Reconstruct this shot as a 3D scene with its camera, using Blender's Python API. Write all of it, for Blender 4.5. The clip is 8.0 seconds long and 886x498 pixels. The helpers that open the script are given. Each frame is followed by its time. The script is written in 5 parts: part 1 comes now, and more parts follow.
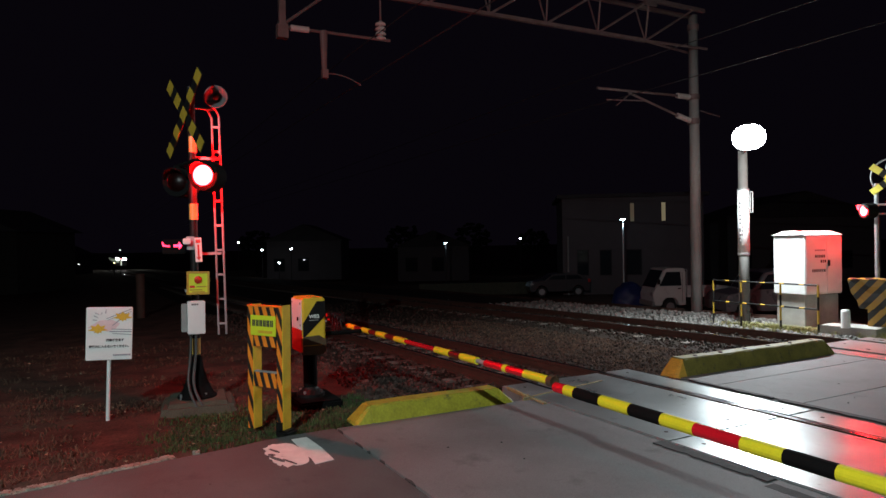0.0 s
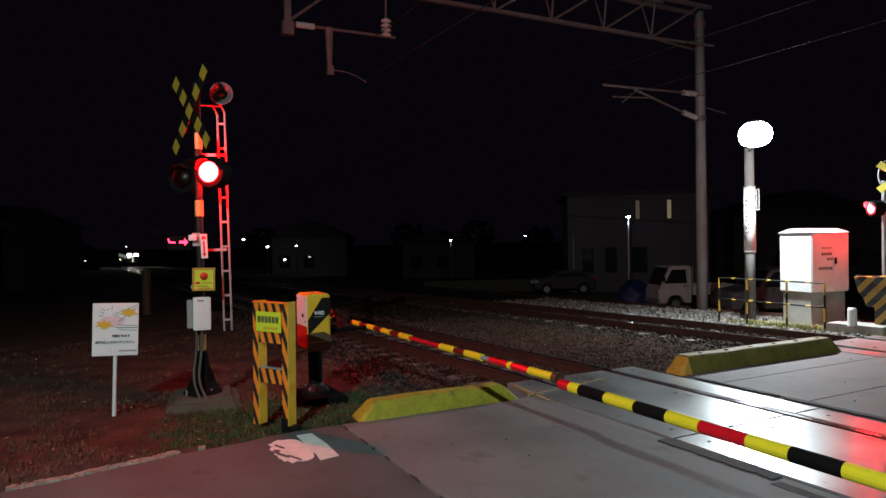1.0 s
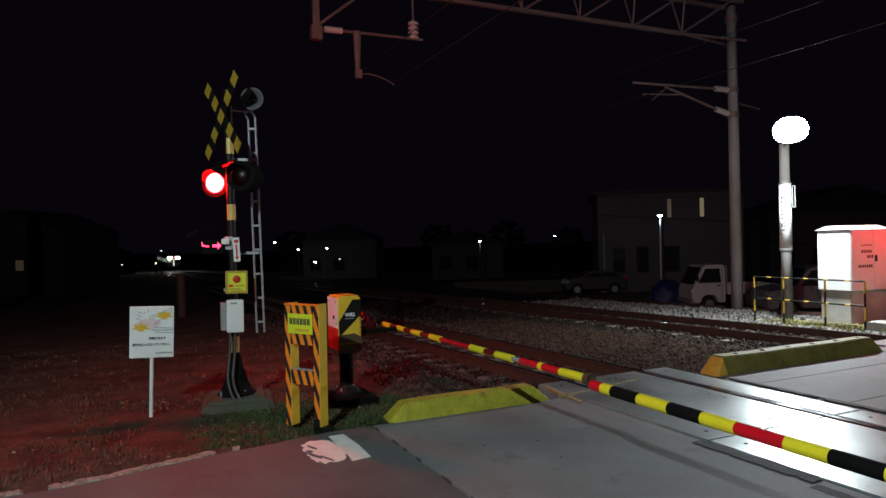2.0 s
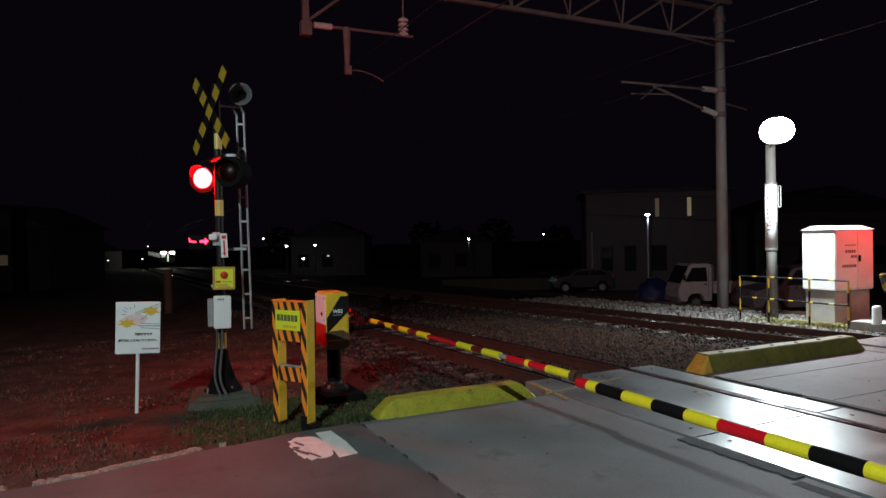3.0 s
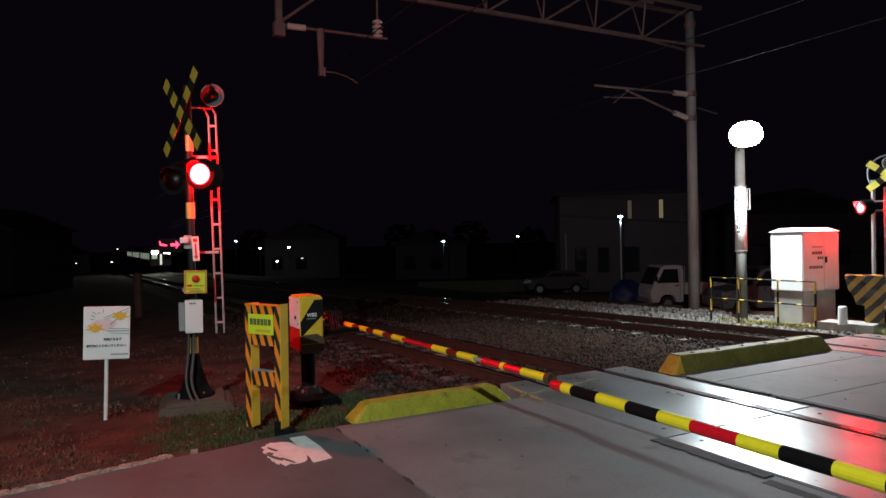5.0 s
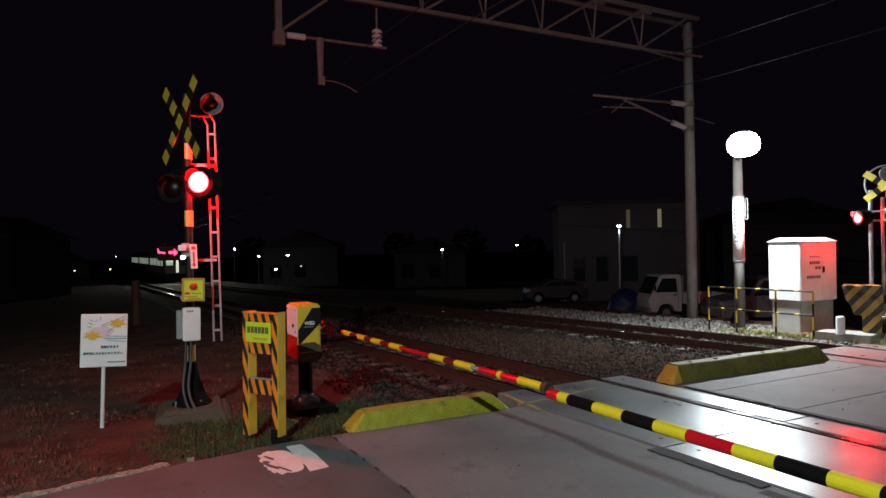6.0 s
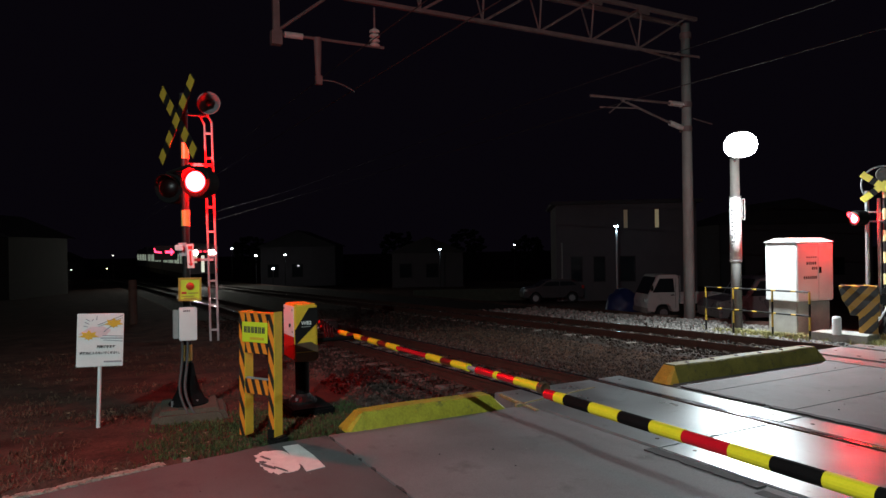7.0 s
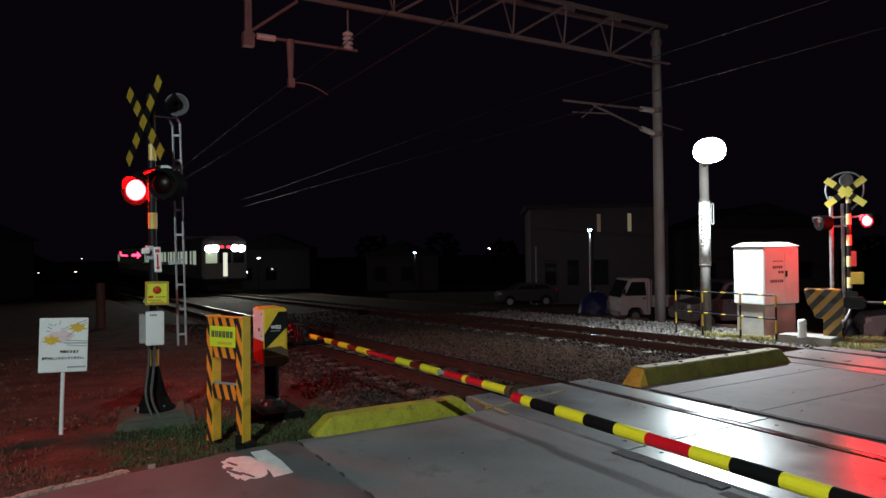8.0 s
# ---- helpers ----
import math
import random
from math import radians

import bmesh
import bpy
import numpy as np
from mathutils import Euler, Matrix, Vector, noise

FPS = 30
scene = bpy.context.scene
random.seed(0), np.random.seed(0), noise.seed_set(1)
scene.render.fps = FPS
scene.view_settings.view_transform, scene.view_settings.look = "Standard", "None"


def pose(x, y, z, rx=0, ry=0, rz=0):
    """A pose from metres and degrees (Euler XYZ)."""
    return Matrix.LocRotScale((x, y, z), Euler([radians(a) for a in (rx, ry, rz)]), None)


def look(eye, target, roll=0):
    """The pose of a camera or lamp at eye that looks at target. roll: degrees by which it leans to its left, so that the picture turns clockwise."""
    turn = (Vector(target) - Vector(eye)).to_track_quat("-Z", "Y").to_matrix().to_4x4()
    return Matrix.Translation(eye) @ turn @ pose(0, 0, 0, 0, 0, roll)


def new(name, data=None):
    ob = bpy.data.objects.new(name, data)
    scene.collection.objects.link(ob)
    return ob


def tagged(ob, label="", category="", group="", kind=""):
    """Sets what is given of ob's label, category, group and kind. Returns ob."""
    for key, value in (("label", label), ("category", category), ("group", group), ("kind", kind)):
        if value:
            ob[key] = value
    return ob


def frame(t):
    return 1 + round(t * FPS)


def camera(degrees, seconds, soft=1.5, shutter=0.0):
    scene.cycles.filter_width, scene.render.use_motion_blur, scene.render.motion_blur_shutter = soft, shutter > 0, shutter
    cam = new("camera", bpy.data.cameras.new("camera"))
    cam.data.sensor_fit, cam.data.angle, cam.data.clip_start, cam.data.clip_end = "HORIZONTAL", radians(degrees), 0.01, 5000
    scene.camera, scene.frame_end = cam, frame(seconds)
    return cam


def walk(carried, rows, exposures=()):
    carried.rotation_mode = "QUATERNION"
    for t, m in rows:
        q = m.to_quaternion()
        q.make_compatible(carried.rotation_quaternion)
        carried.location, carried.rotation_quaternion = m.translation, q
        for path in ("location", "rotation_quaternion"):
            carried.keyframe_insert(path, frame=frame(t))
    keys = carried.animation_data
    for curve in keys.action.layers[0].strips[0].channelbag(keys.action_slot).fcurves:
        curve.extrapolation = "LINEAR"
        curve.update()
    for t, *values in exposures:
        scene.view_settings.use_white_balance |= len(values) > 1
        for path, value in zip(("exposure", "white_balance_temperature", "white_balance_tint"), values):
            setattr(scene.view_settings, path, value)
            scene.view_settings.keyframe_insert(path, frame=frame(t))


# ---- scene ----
cam = camera(67.0, 8.0)
PATH = [
    (0, (0.002, 0.028, 1.685), (0.001, 2.028, 1.667), -1.0),
    (0.5, (0.004, 0.027, 1.686), (-0.001, 2.026, 1.667), -1.0),
    (1, (0.001, 0.030, 1.681), (-0.015, 2.029, 1.655), -0.9),
    (1.5, (-0.006, 0.031, 1.683), (-0.086, 2.029, 1.652), -1.3),
    (1.7, (-0.002, 0.030, 1.681), (-0.106, 2.027, 1.662), -1.5),
    (2.8, (0.004, 0.024, 1.682), (-0.082, 2.022, 1.653), -1.1),
    (3, (0.006, 0.018, 1.679), (-0.064, 2.017, 1.650), -1.1),
    (3.5, (0.008, 0.024, 1.681), (-0.032, 2.023, 1.647), -1.1),
    (4, (0.003, 0.032, 1.679), (-0.015, 2.031, 1.642), -1.1),
    (4.5, (0.004, 0.027, 1.681), (0.009, 2.026, 1.656), -1.2),
    (4.7, (0.005, 0.028, 1.684), (0.010, 2.028, 1.659), -1.2),
    (5.8, (0.014, 0.018, 1.688), (0.022, 2.018, 1.682), -1.1),
    (6, (0.017, 0.015, 1.688), (0.026, 2.015, 1.689), -1.0),
    (6.5, (0.016, 0.018, 1.690), (0.028, 2.018, 1.687), -1.0),
    (7, (0.023, 0.016, 1.691), (0.039, 2.016, 1.691), -0.9),
    (7.5, (0.048, 0.012, 1.696), (0.091, 2.011, 1.701), -1.0),
    (8, (0.071, 0.013, 1.694), (0.160, 2.011, 1.703), -0.8),
]
walk(cam, [(t, look(eye, target, roll)) for t, eye, target, roll in PATH])

# ---- world and large lights ----
world = bpy.data.worlds.new("night")
scene.world = world
world.use_nodes = True
world.node_tree.nodes["Background"].inputs[0].default_value = (0.16, 0.11, 0.22, 1)
world.node_tree.nodes["Background"].inputs[1].default_value = 0.013
scene.view_settings.exposure = 0.0

# The railway runs 62 degrees off the view: a counts along the rails to the camera's right, n across them.
TRACK = pose(0, 0, 0, 0, 0, -62)


def T(a, n, z=0.0, turn=0.0):
    """A pose in the railway's frame."""
    return TRACK @ pose(a, n, z, 0, 0, turn)


def lamp(name, kind, m, watts, colour, size=0.1, spread=None):
    d = bpy.data.lights.new(name, kind)
    d.energy, d.color = watts, colour
    if kind == "AREA":
        d.shape, d.size = "DISK", size
        if spread:
            d.spread = radians(spread)
    else:
        d.shadow_soft_size = size
    ob = new(name, d)
    ob.matrix_world = m
    return ob


LED = T(-9.1, 11.9, 3.71)
STREET = T(2.2, -4.4, 5.9)
lamp("crossing_floodlight", "AREA", look(LED.translation + Vector((-0.06, -0.1, -0.3)), TRACK @ Vector((-8.0, 11.0, 0))), 470, (0.86, 0.96, 1.0), 0.35, 172)
lamp("street_light", "AREA", look(STREET.translation, TRACK @ Vector((-1.6, -1.6, 0))), 800, (0.8, 0.97, 0.98), 0.035)


# ---- materials ----
def mat(name, colour, rough=0.6, metal=0.0, vary=0.25, scale=6.0, bump=0.15, fine=60.0, dirt=None, dirt_at=0.6, coat=0.0, pieces=0.0, spec=0.5):
    """A surface with large stains, fine grain and relief, at real-world size."""
    m = bpy.data.materials.new(name)
    m.use_nodes = True
    nt = m.node_tree
    b = nt.nodes["Principled BSDF"]
    geo = nt.nodes.new("ShaderNodeTexCoord")
    info = nt.nodes.new("ShaderNodeObjectInfo")
    shift = nt.nodes.new("ShaderNodeVectorMath")
    shift.operation = "ADD"
    push = nt.nodes.new("ShaderNodeMath")
    push.operation = "MULTIPLY"
    push.inputs[1].default_value = 13.0
    nt.links.new(info.outputs["Random"], push.inputs[0])
    nt.links.new(geo.outputs["Object"], shift.inputs[0])
    nt.links.new(push.outputs[0], shift.inputs[1])
    big = nt.nodes.new("ShaderNodeTexNoise")
    big.inputs["Scale"].default_value, big.inputs["Detail"].default_value = scale, 5
    small = nt.nodes.new("ShaderNodeTexNoise")
    small.inputs["Scale"].default_value, small.inputs["Detail"].default_value = fine, 3
    for n in (big, small):
        nt.links.new(shift.outputs[0], n.inputs["Vector"])
    mixed = nt.nodes.new("ShaderNodeMath")
    mixed.operation = "MULTIPLY_ADD"
    mixed.inputs[1].default_value, mixed.inputs[2].default_value = 0.4, 0.0
    nt.links.new(small.outputs["Fac"], mixed.inputs[0])
    both = nt.nodes.new("ShaderNodeMath")
    both.operation = "MULTIPLY_ADD"
    both.inputs[1].default_value = 0.6
    nt.links.new(big.outputs["Fac"], both.inputs[0])
    nt.links.new(mixed.outputs[0], both.inputs[2])
    ramp = nt.nodes.new("ShaderNodeValToRGB")
    ramp.color_ramp.elements[0].position, ramp.color_ramp.elements[1].position = 0.32, 0.68
    lo = [max(0.0, c * (1 - vary)) for c in colour]
    hi = [min(1.0, c * (1 + vary)) for c in colour]
    ramp.color_ramp.elements[0].color, ramp.color_ramp.elements[1].color = (*lo, 1), (*hi, 1)
    nt.links.new(both.outputs[0], ramp.inputs[0])
    out = ramp.outputs[0]
    if dirt:
        spot = nt.nodes.new("ShaderNodeTexNoise")
        spot.inputs["Scale"].default_value, spot.inputs["Detail"].default_value = scale * 2.3, 8
        spot.inputs["Roughness"].default_value = 0.7
        nt.links.new(shift.outputs[0], spot.inputs["Vector"])
        cut = nt.nodes.new("ShaderNodeMapRange")
        cut.inputs[1].default_value, cut.inputs[2].default_value = dirt_at, dirt_at + 0.12
        nt.links.new(spot.outputs["Fac"], cut.inputs[0])
        mix = nt.nodes.new("ShaderNodeMix")
        mix.data_type = "RGBA"
        nt.links.new(cut.outputs[0], mix.inputs[0])
        nt.links.new(out, mix.inputs[6])
        mix.inputs[7].default_value = (*dirt, 1)
        out = mix.outputs[2]
    if pieces:
        isl = nt.nodes.new("ShaderNodeNewGeometry")
        lift = nt.nodes.new("ShaderNodeMapRange")
        lift.inputs[3].default_value, lift.inputs[4].default_value = 1 - pieces, 1 + pieces
        nt.links.new(isl.outputs["Random Per Island"], lift.inputs[0])
        tone = nt.nodes.new("ShaderNodeVectorMath")
        tone.operation = "SCALE"
        nt.links.new(out, tone.inputs[0])
        nt.links.new(lift.outputs[0], tone.inputs["Scale"])
        out = tone.outputs[0]
    nt.links.new(out, b.inputs["Base Color"])
    gloss = nt.nodes.new("ShaderNodeMapRange")
    gloss.inputs[3].default_value, gloss.inputs[4].default_value = max(0.02, rough - 0.12), min(1.0, rough + 0.12)
    nt.links.new(big.outputs["Fac"], gloss.inputs[0])
    nt.links.new(gloss.outputs[0], b.inputs["Roughness"])
    b.inputs["Metallic"].default_value = metal
    b.inputs["Coat Weight"].default_value = coat
    b.inputs["Specular IOR Level"].default_value = spec
    if bump:
        bm = nt.nodes.new("ShaderNodeBump")
        bm.inputs["Strength"].default_value, bm.inputs["Distance"].default_value = bump, 0.01
        nt.links.new(both.outputs[0], bm.inputs["Height"])
        nt.links.new(bm.outputs[0], b.inputs["Normal"])
    return m


def glow(name, colour, strength):
    m = bpy.data.materials.new(name)
    m.use_nodes = True
    b = m.node_tree.nodes["Principled BSDF"]
    b.inputs["Base Color"].default_value = (*[min(1, c) for c in colour], 1)
    b.inputs["Emission Color"].default_value = (*colour, 1)
    b.inputs["Emission Strength"].default_value = strength
    return m


def glass(name, colour=(0.02, 0.025, 0.03), rough=0.05):
    m = bpy.data.materials.new(name)
    m.use_nodes = True
    b = m.node_tree.nodes["Principled BSDF"]
    b.inputs["Base Color"].default_value, b.inputs["Roughness"].default_value = (*colour, 1), rough
    b.inputs["Specular IOR Level"].default_value = 0.2 if rough > 0.2 else 0.6
    return m


ASPHALT = mat("asphalt", (0.098, 0.1, 0.1), 0.8, 0, 0.4, 1.1, 0.7, 150, (0.07, 0.072, 0.072), 0.58, spec=0.3)
CONCRETE = mat("old_concrete", (0.165, 0.165, 0.166), 0.72, 0, 0.4, 0.9, 0.5, 130, (0.12, 0.12, 0.12), 0.56)
CONCRETE_PALE = mat("pale_concrete", (0.34, 0.33, 0.3), 0.8, 0, 0.3, 3, 0.4, 90, (0.14, 0.13, 0.11), 0.62)
DECK = mat("deck_plate", (0.33, 0.36, 0.36), 0.31, 0.5, 0.28, 2.2, 0.14, 120, (0.15, 0.15, 0.145), 0.58)
BED = mat("track_bed_dirt", (0.026, 0.019, 0.015), 0.95, 0, 0.5, 2.2, 0.7, 45, (0.015, 0.012, 0.01), 0.55, spec=0.1)
SOIL = mat("dark_soil", (0.078, 0.042, 0.033), 0.95, 0, 0.6, 2.2, 0.7, 45, (0.03, 0.025, 0.02), 0.55, spec=0.1)
STRAW = mat("dry_grass", (0.105, 0.066, 0.045), 0.85, 0, 0.45, 4, 0.1, 30, pieces=0.45, spec=0.15)
GREEN = mat("short_grass", (0.06, 0.095, 0.035), 0.8, 0, 0.4, 4, 0.1, 30, pieces=0.6, spec=0.2)
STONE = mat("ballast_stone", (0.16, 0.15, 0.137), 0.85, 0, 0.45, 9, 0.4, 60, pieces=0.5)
# Weaker floodlight between the tracks is put into this dark stone colour.
MIDDLE = mat("dimmed_oily_stone", (0.036, 0.028, 0.022), 0.85, 0, 0.6, 9, 0.4, 60, pieces=0.6, spec=0.12)
MOSSY = mat("mossy_concrete", (0.065, 0.072, 0.05), 0.9, 0, 0.35, 4, 0.4, 60, (0.05, 0.05, 0.035), 0.55)
MATT_BLACK = mat("matt_black", (0.006, 0.006, 0.006), 0.8, 0, 0.2, 9, 0.03, 80, spec=0.08)
TAR = mat("tar", (0.035, 0.035, 0.036), 0.8, 0, 0.4, 12, 0.5, 90)
FADED_YELLOW = mat("faded_yellow_line", (0.36, 0.29, 0.12), 0.7, 0, 0.4, 15, 0.3, 90, (0.17, 0.165, 0.16), 0.5)
EDGE_STONE = mat("crumbling_edging", (0.27, 0.27, 0.225), 0.9, 0, 0.5, 14, 0.6, 70, (0.07, 0.07, 0.05), 0.52)
RUSTY = mat("rusty_stone", (0.06, 0.042, 0.035), 0.9, 0, 0.45, 9, 0.4, 60, pieces=0.6, spec=0.15)
RAIL_SIDE = mat("rusted_rail", (0.075, 0.045, 0.033), 0.75, 0.3, 0.35, 8, 0.3, 90)
RAIL_TOP = mat("polished_rail", (0.55, 0.55, 0.56), 0.16, 1.0, 0.1, 5, 0.03, 80)
SLEEPER = mat("sleeper", (0.12, 0.1, 0.085), 0.85, 0, 0.35, 5, 0.4, 60)
YELLOW = mat("yellow_paint", (0.72, 0.47, 0.035), 0.5, 0, 0.16, 7, 0.08, 70, (0.4, 0.25, 0.05), 0.66)
KERB_YELLOW = mat("worn_kerb_paint", (0.37, 0.34, 0.028), 0.65, 0, 0.3, 5, 0.12, 40, (0.13, 0.13, 0.04), 0.58)
# The far kerb's shaded front is put into this darker olive colour.
KERB_SHADED = mat("shaded_kerb_paint", (0.2, 0.165, 0.035), 0.7, 0, 0.35, 5, 0.3, 60, (0.08, 0.07, 0.04), 0.55)
KERB_END = mat("worn_kerb_end", (0.66, 0.36, 0.05), 0.65, 0, 0.25, 6, 0.3, 60, (0.25, 0.16, 0.07), 0.62)
ORANGE = mat("orange_reflective", (0.9, 0.24, 0.02), 0.45, 0, 0.12, 9, 0.05, 90, (0.5, 0.13, 0.03), 0.68)
BLACK = mat("black_paint", (0.009, 0.0085, 0.0085), 0.5, 0, 0.3, 9, 0.06, 80, spec=0.25)
RED = mat("red_paint", (0.6, 0.02, 0.015), 0.4, 0, 0.15, 8, 0.05, 80)
WHITE = mat("white_paint", (0.76, 0.77, 0.75), 0.5, 0, 0.06, 5, 0.05, 80, (0.5, 0.5, 0.46), 0.7)
ROAD_WHITE = mat("worn_road_paint", (0.7, 0.7, 0.67), 0.7, 0, 0.15, 9, 0.4, 120, (0.22, 0.22, 0.21), 0.62)
LIME = mat("lime_plate", (0.68, 0.72, 0.03), 0.45, 0, 0.08, 8, 0.03, 80)
STEEL = mat("galvanised_steel", (0.4, 0.41, 0.42), 0.45, 0.7, 0.2, 9, 0.1, 90, (0.2, 0.16, 0.13), 0.68)
GREY = mat("grey_paint", (0.28, 0.28, 0.27), 0.6, 0, 0.2, 7, 0.1, 80)
INK = mat("dark_print", (0.05, 0.045, 0.045), 0.6, 0, 0.2, 20, 0, 90)
GREY_INK = mat("grey_print", (0.25, 0.24, 0.28), 0.6, 0, 0.2, 20, 0, 90)
PINK = mat("pale_pink_print", (0.72, 0.55, 0.56), 0.6, 0, 0.1, 20, 0, 90)
MUSTARD = mat("mustard_print", (0.68, 0.42, 0.03), 0.6, 0, 0.1, 20, 0, 90)
CERAMIC = mat("insulator_ceramic", (0.5, 0.45, 0.42), 0.25, 0, 0.15, 12, 0.03, 80)
RUBBER = mat("tyre_rubber", (0.018, 0.018, 0.018), 0.8, 0, 0.3, 20, 0.2, 90)
CAR_WHITE = mat("white_car_paint", (0.66, 0.66, 0.64), 0.3, 0, 0.06, 3, 0.0, 60, coat=0.6)
CAR_SILVER = mat("silver_car_paint", (0.28, 0.28, 0.29), 0.3, 0.4, 0.08, 3, 0.0, 60, coat=0.6)
CONDUIT_GREY = mat("grey_conduit", (0.055, 0.055, 0.053), 0.55, 0, 0.2, 9, 0.1, 80)
DARK_ROOF = mat("dark_roof", (0.045, 0.04, 0.043), 0.8, 0, 0.25, 1.5, 0.3, 50)
WALL = mat("stucco_wall", (0.1, 0.088, 0.095), 0.85, 0, 0.15, 1.2, 0.3, 60, (0.075, 0.065, 0.07), 0.64)
BLUE = mat("blue_tarpaulin", (0.012, 0.024, 0.11), 0.5, 0, 0.25, 3, 0.4, 30)
# Weak night light on a white car is put into this dark paint.
CAR_DARK = mat("dimmed_car_paint", (0.06, 0.06, 0.065), 0.35, 0.2, 0.08, 3, 0.0, 60, coat=0.5)
GREEN_PALE = mat("pale_grass", (0.27, 0.25, 0.09), 0.8, 0, 0.4, 4, 0.1, 30)
BARK = mat("dark_foliage", (0.035, 0.045, 0.025), 0.9, 0, 0.5, 3, 0.3, 30)
TRAIN_BODY = mat("train_body", (0.22, 0.22, 0.23), 0.4, 0.4, 0.08, 2, 0.02, 60)
DARK_GLASS = glass("dark_glass")
RED_GLASS = glass("dark_red_glass", (0.008, 0.001, 0.001), 0.35)
SIGNAL_RED = glow("signal_red", (1.0, 0.0011, 0.0014), 1100)
FAR_RED = glow("far_signal_red", (1.0, 0.0022, 0.0034), 620)
ARROW_RED = glow("arrow_red", (1.0, 0.03, 0.09), 5.5)
BUTTON_RED = mat("button_red", (0.55, 0.05, 0.02), 0.3, 0, 0.1, 9, 0, 80)
LED_WHITE = glow("led_white", (0.95, 1.0, 1.0), 26)
STREET_WHITE = glow("street_white", (0.98, 1.0, 0.97), 6)
HEADLIGHT = glow("headlight", (1.0, 1.0, 0.88), 300)
CABIN = glow("cabin_light", (0.85, 1.0, 0.78), 0.32)
DEST_RED = glow("tail_red", (1.0, 0.03, 0.06), 4)
FAR_WHITE = glow("distant_lamp", (0.85, 0.95, 1.0), 30)
FAR_COOL = glow("cool_lamp", (0.6, 0.85, 1.0), 25)
FAR_DIM_LAMP = glow("dim_distant_lamp", (0.9, 0.95, 0.85), 3)
FAR_WARM_LAMP = glow("warm_distant_lamp", (1.0, 0.85, 0.45), 8)
FAR_WARM = glow("warm_window", (1.0, 0.75, 0.35), 1.6)
PALE_WINDOW = glow("pale_window", (1.0, 0.85, 0.5), 0.11)


def striped(name, first, second, direction, period, share=0.5, shift=0.0):
    """Painted diagonal stripes, laid along a direction of the object's own space."""
    m = mat(name, first, 0.5, 0, 0.12, 9, 0.06, 80)
    nt = m.node_tree
    b = nt.nodes["Principled BSDF"]
    old = b.inputs["Base Color"].links[0].from_socket
    co = nt.nodes.new("ShaderNodeTexCoord")
    dot = nt.nodes.new("ShaderNodeVectorMath")
    dot.operation = "DOT_PRODUCT"
    dot.inputs[1].default_value = [c / period for c in direction]
    nt.links.new(co.outputs["Object"], dot.inputs[0])
    add = nt.nodes.new("ShaderNodeMath")
    add.operation = "ADD"
    add.inputs[1].default_value = 100 + shift
    nt.links.new(dot.outputs["Value"], add.inputs[0])
    fr = nt.nodes.new("ShaderNodeMath")
    fr.operation = "FRACT"
    nt.links.new(add.outputs[0], fr.inputs[0])
    lt = nt.nodes.new("ShaderNodeMath")
    lt.operation = "LESS_THAN"
    lt.inputs[1].default_value = share
    nt.links.new(fr.outputs[0], lt.inputs[0])
    mix = nt.nodes.new("ShaderNodeMix")
    mix.data_type = "RGBA"
    nt.links.new(lt.outputs[0], mix.inputs[0])
    nt.links.new(old, mix.inputs[6])
    mix.inputs[7].default_value = (*second, 1)
    nt.links.new(mix.outputs[2], b.inputs["Base Color"])
    return m


ORANGE_BLACK = striped("orange_black_stripes", (0.9, 0.24, 0.02), (0.02, 0.016, 0.014), (1, 0, 0.36), 0.105, 0.46, 0.1)
ORANGE_BLACK_POST = striped("orange_black_post_stripes", (0.9, 0.24, 0.02), (0.02, 0.016, 0.014), (1, 0, 0.42), 0.105, 0.46, 0.3)
YELLOW_BLACK = striped("yellow_black_stripes", (0.4, 0.22, 0.03), (0.02, 0.017, 0.014), (0.75, 0.2, -0.66), 0.2, 0.5)


# ---- mesh helpers ----
def part(name, bm, material, parent=None, label="", m=None, smooth=False, bevel=0.0):
    """Links a bmesh as one mesh object under a thing or a part."""
    if bevel:
        edges = [e for e in bm.edges if len(e.link_faces) == 2 and e.calc_face_angle(0) > 0.6]
        bmesh.ops.bevel(bm, geom=edges, offset=bevel, segments=2, affect="EDGES", clamp_overlap=True)
    me = bpy.data.meshes.new(name)
    bm.to_mesh(me)
    bm.free()
    for one in material if isinstance(material, (list, tuple)) else [material]:
        me.materials.append(one)
    if smooth:
        for p in me.polygons:
            p.use_smooth = True
    ob = new(name, me)
    ob.parent = parent
    if m is not None:
        ob.matrix_basis = m
    if label:
        ob["label"] = label
    return ob


def thing(name, m, label, category, group="", kind=""):
    e = new(name)
    e.empty_display_size = 0.2
    e.matrix_basis = m
    return tagged(e, label, category, group, kind)


def box(bm, x0, x1, y0, y1, z0, z1, m=None, index=0):
    got = bmesh.ops.create_cube(bm, size=1)["verts"]
    bmesh.ops.scale(bm, vec=(x1 - x0, y1 - y0, z1 - z0), verts=got)
    bmesh.ops.translate(bm, vec=((x0 + x1) / 2, (y0 + y1) / 2, (z0 + z1) / 2), verts=got)
    if m is not None:
        bmesh.ops.transform(bm, matrix=m, verts=got)
    if index:
        for f in {f for v in got for f in v.link_faces}:
            f.material_index = index
    return got


def boxed(x0, x1, y0, y1, z0, z1, m=None):
    bm = bmesh.new()
    box(bm, x0, x1, y0, y1, z0, z1, m)
    return bm


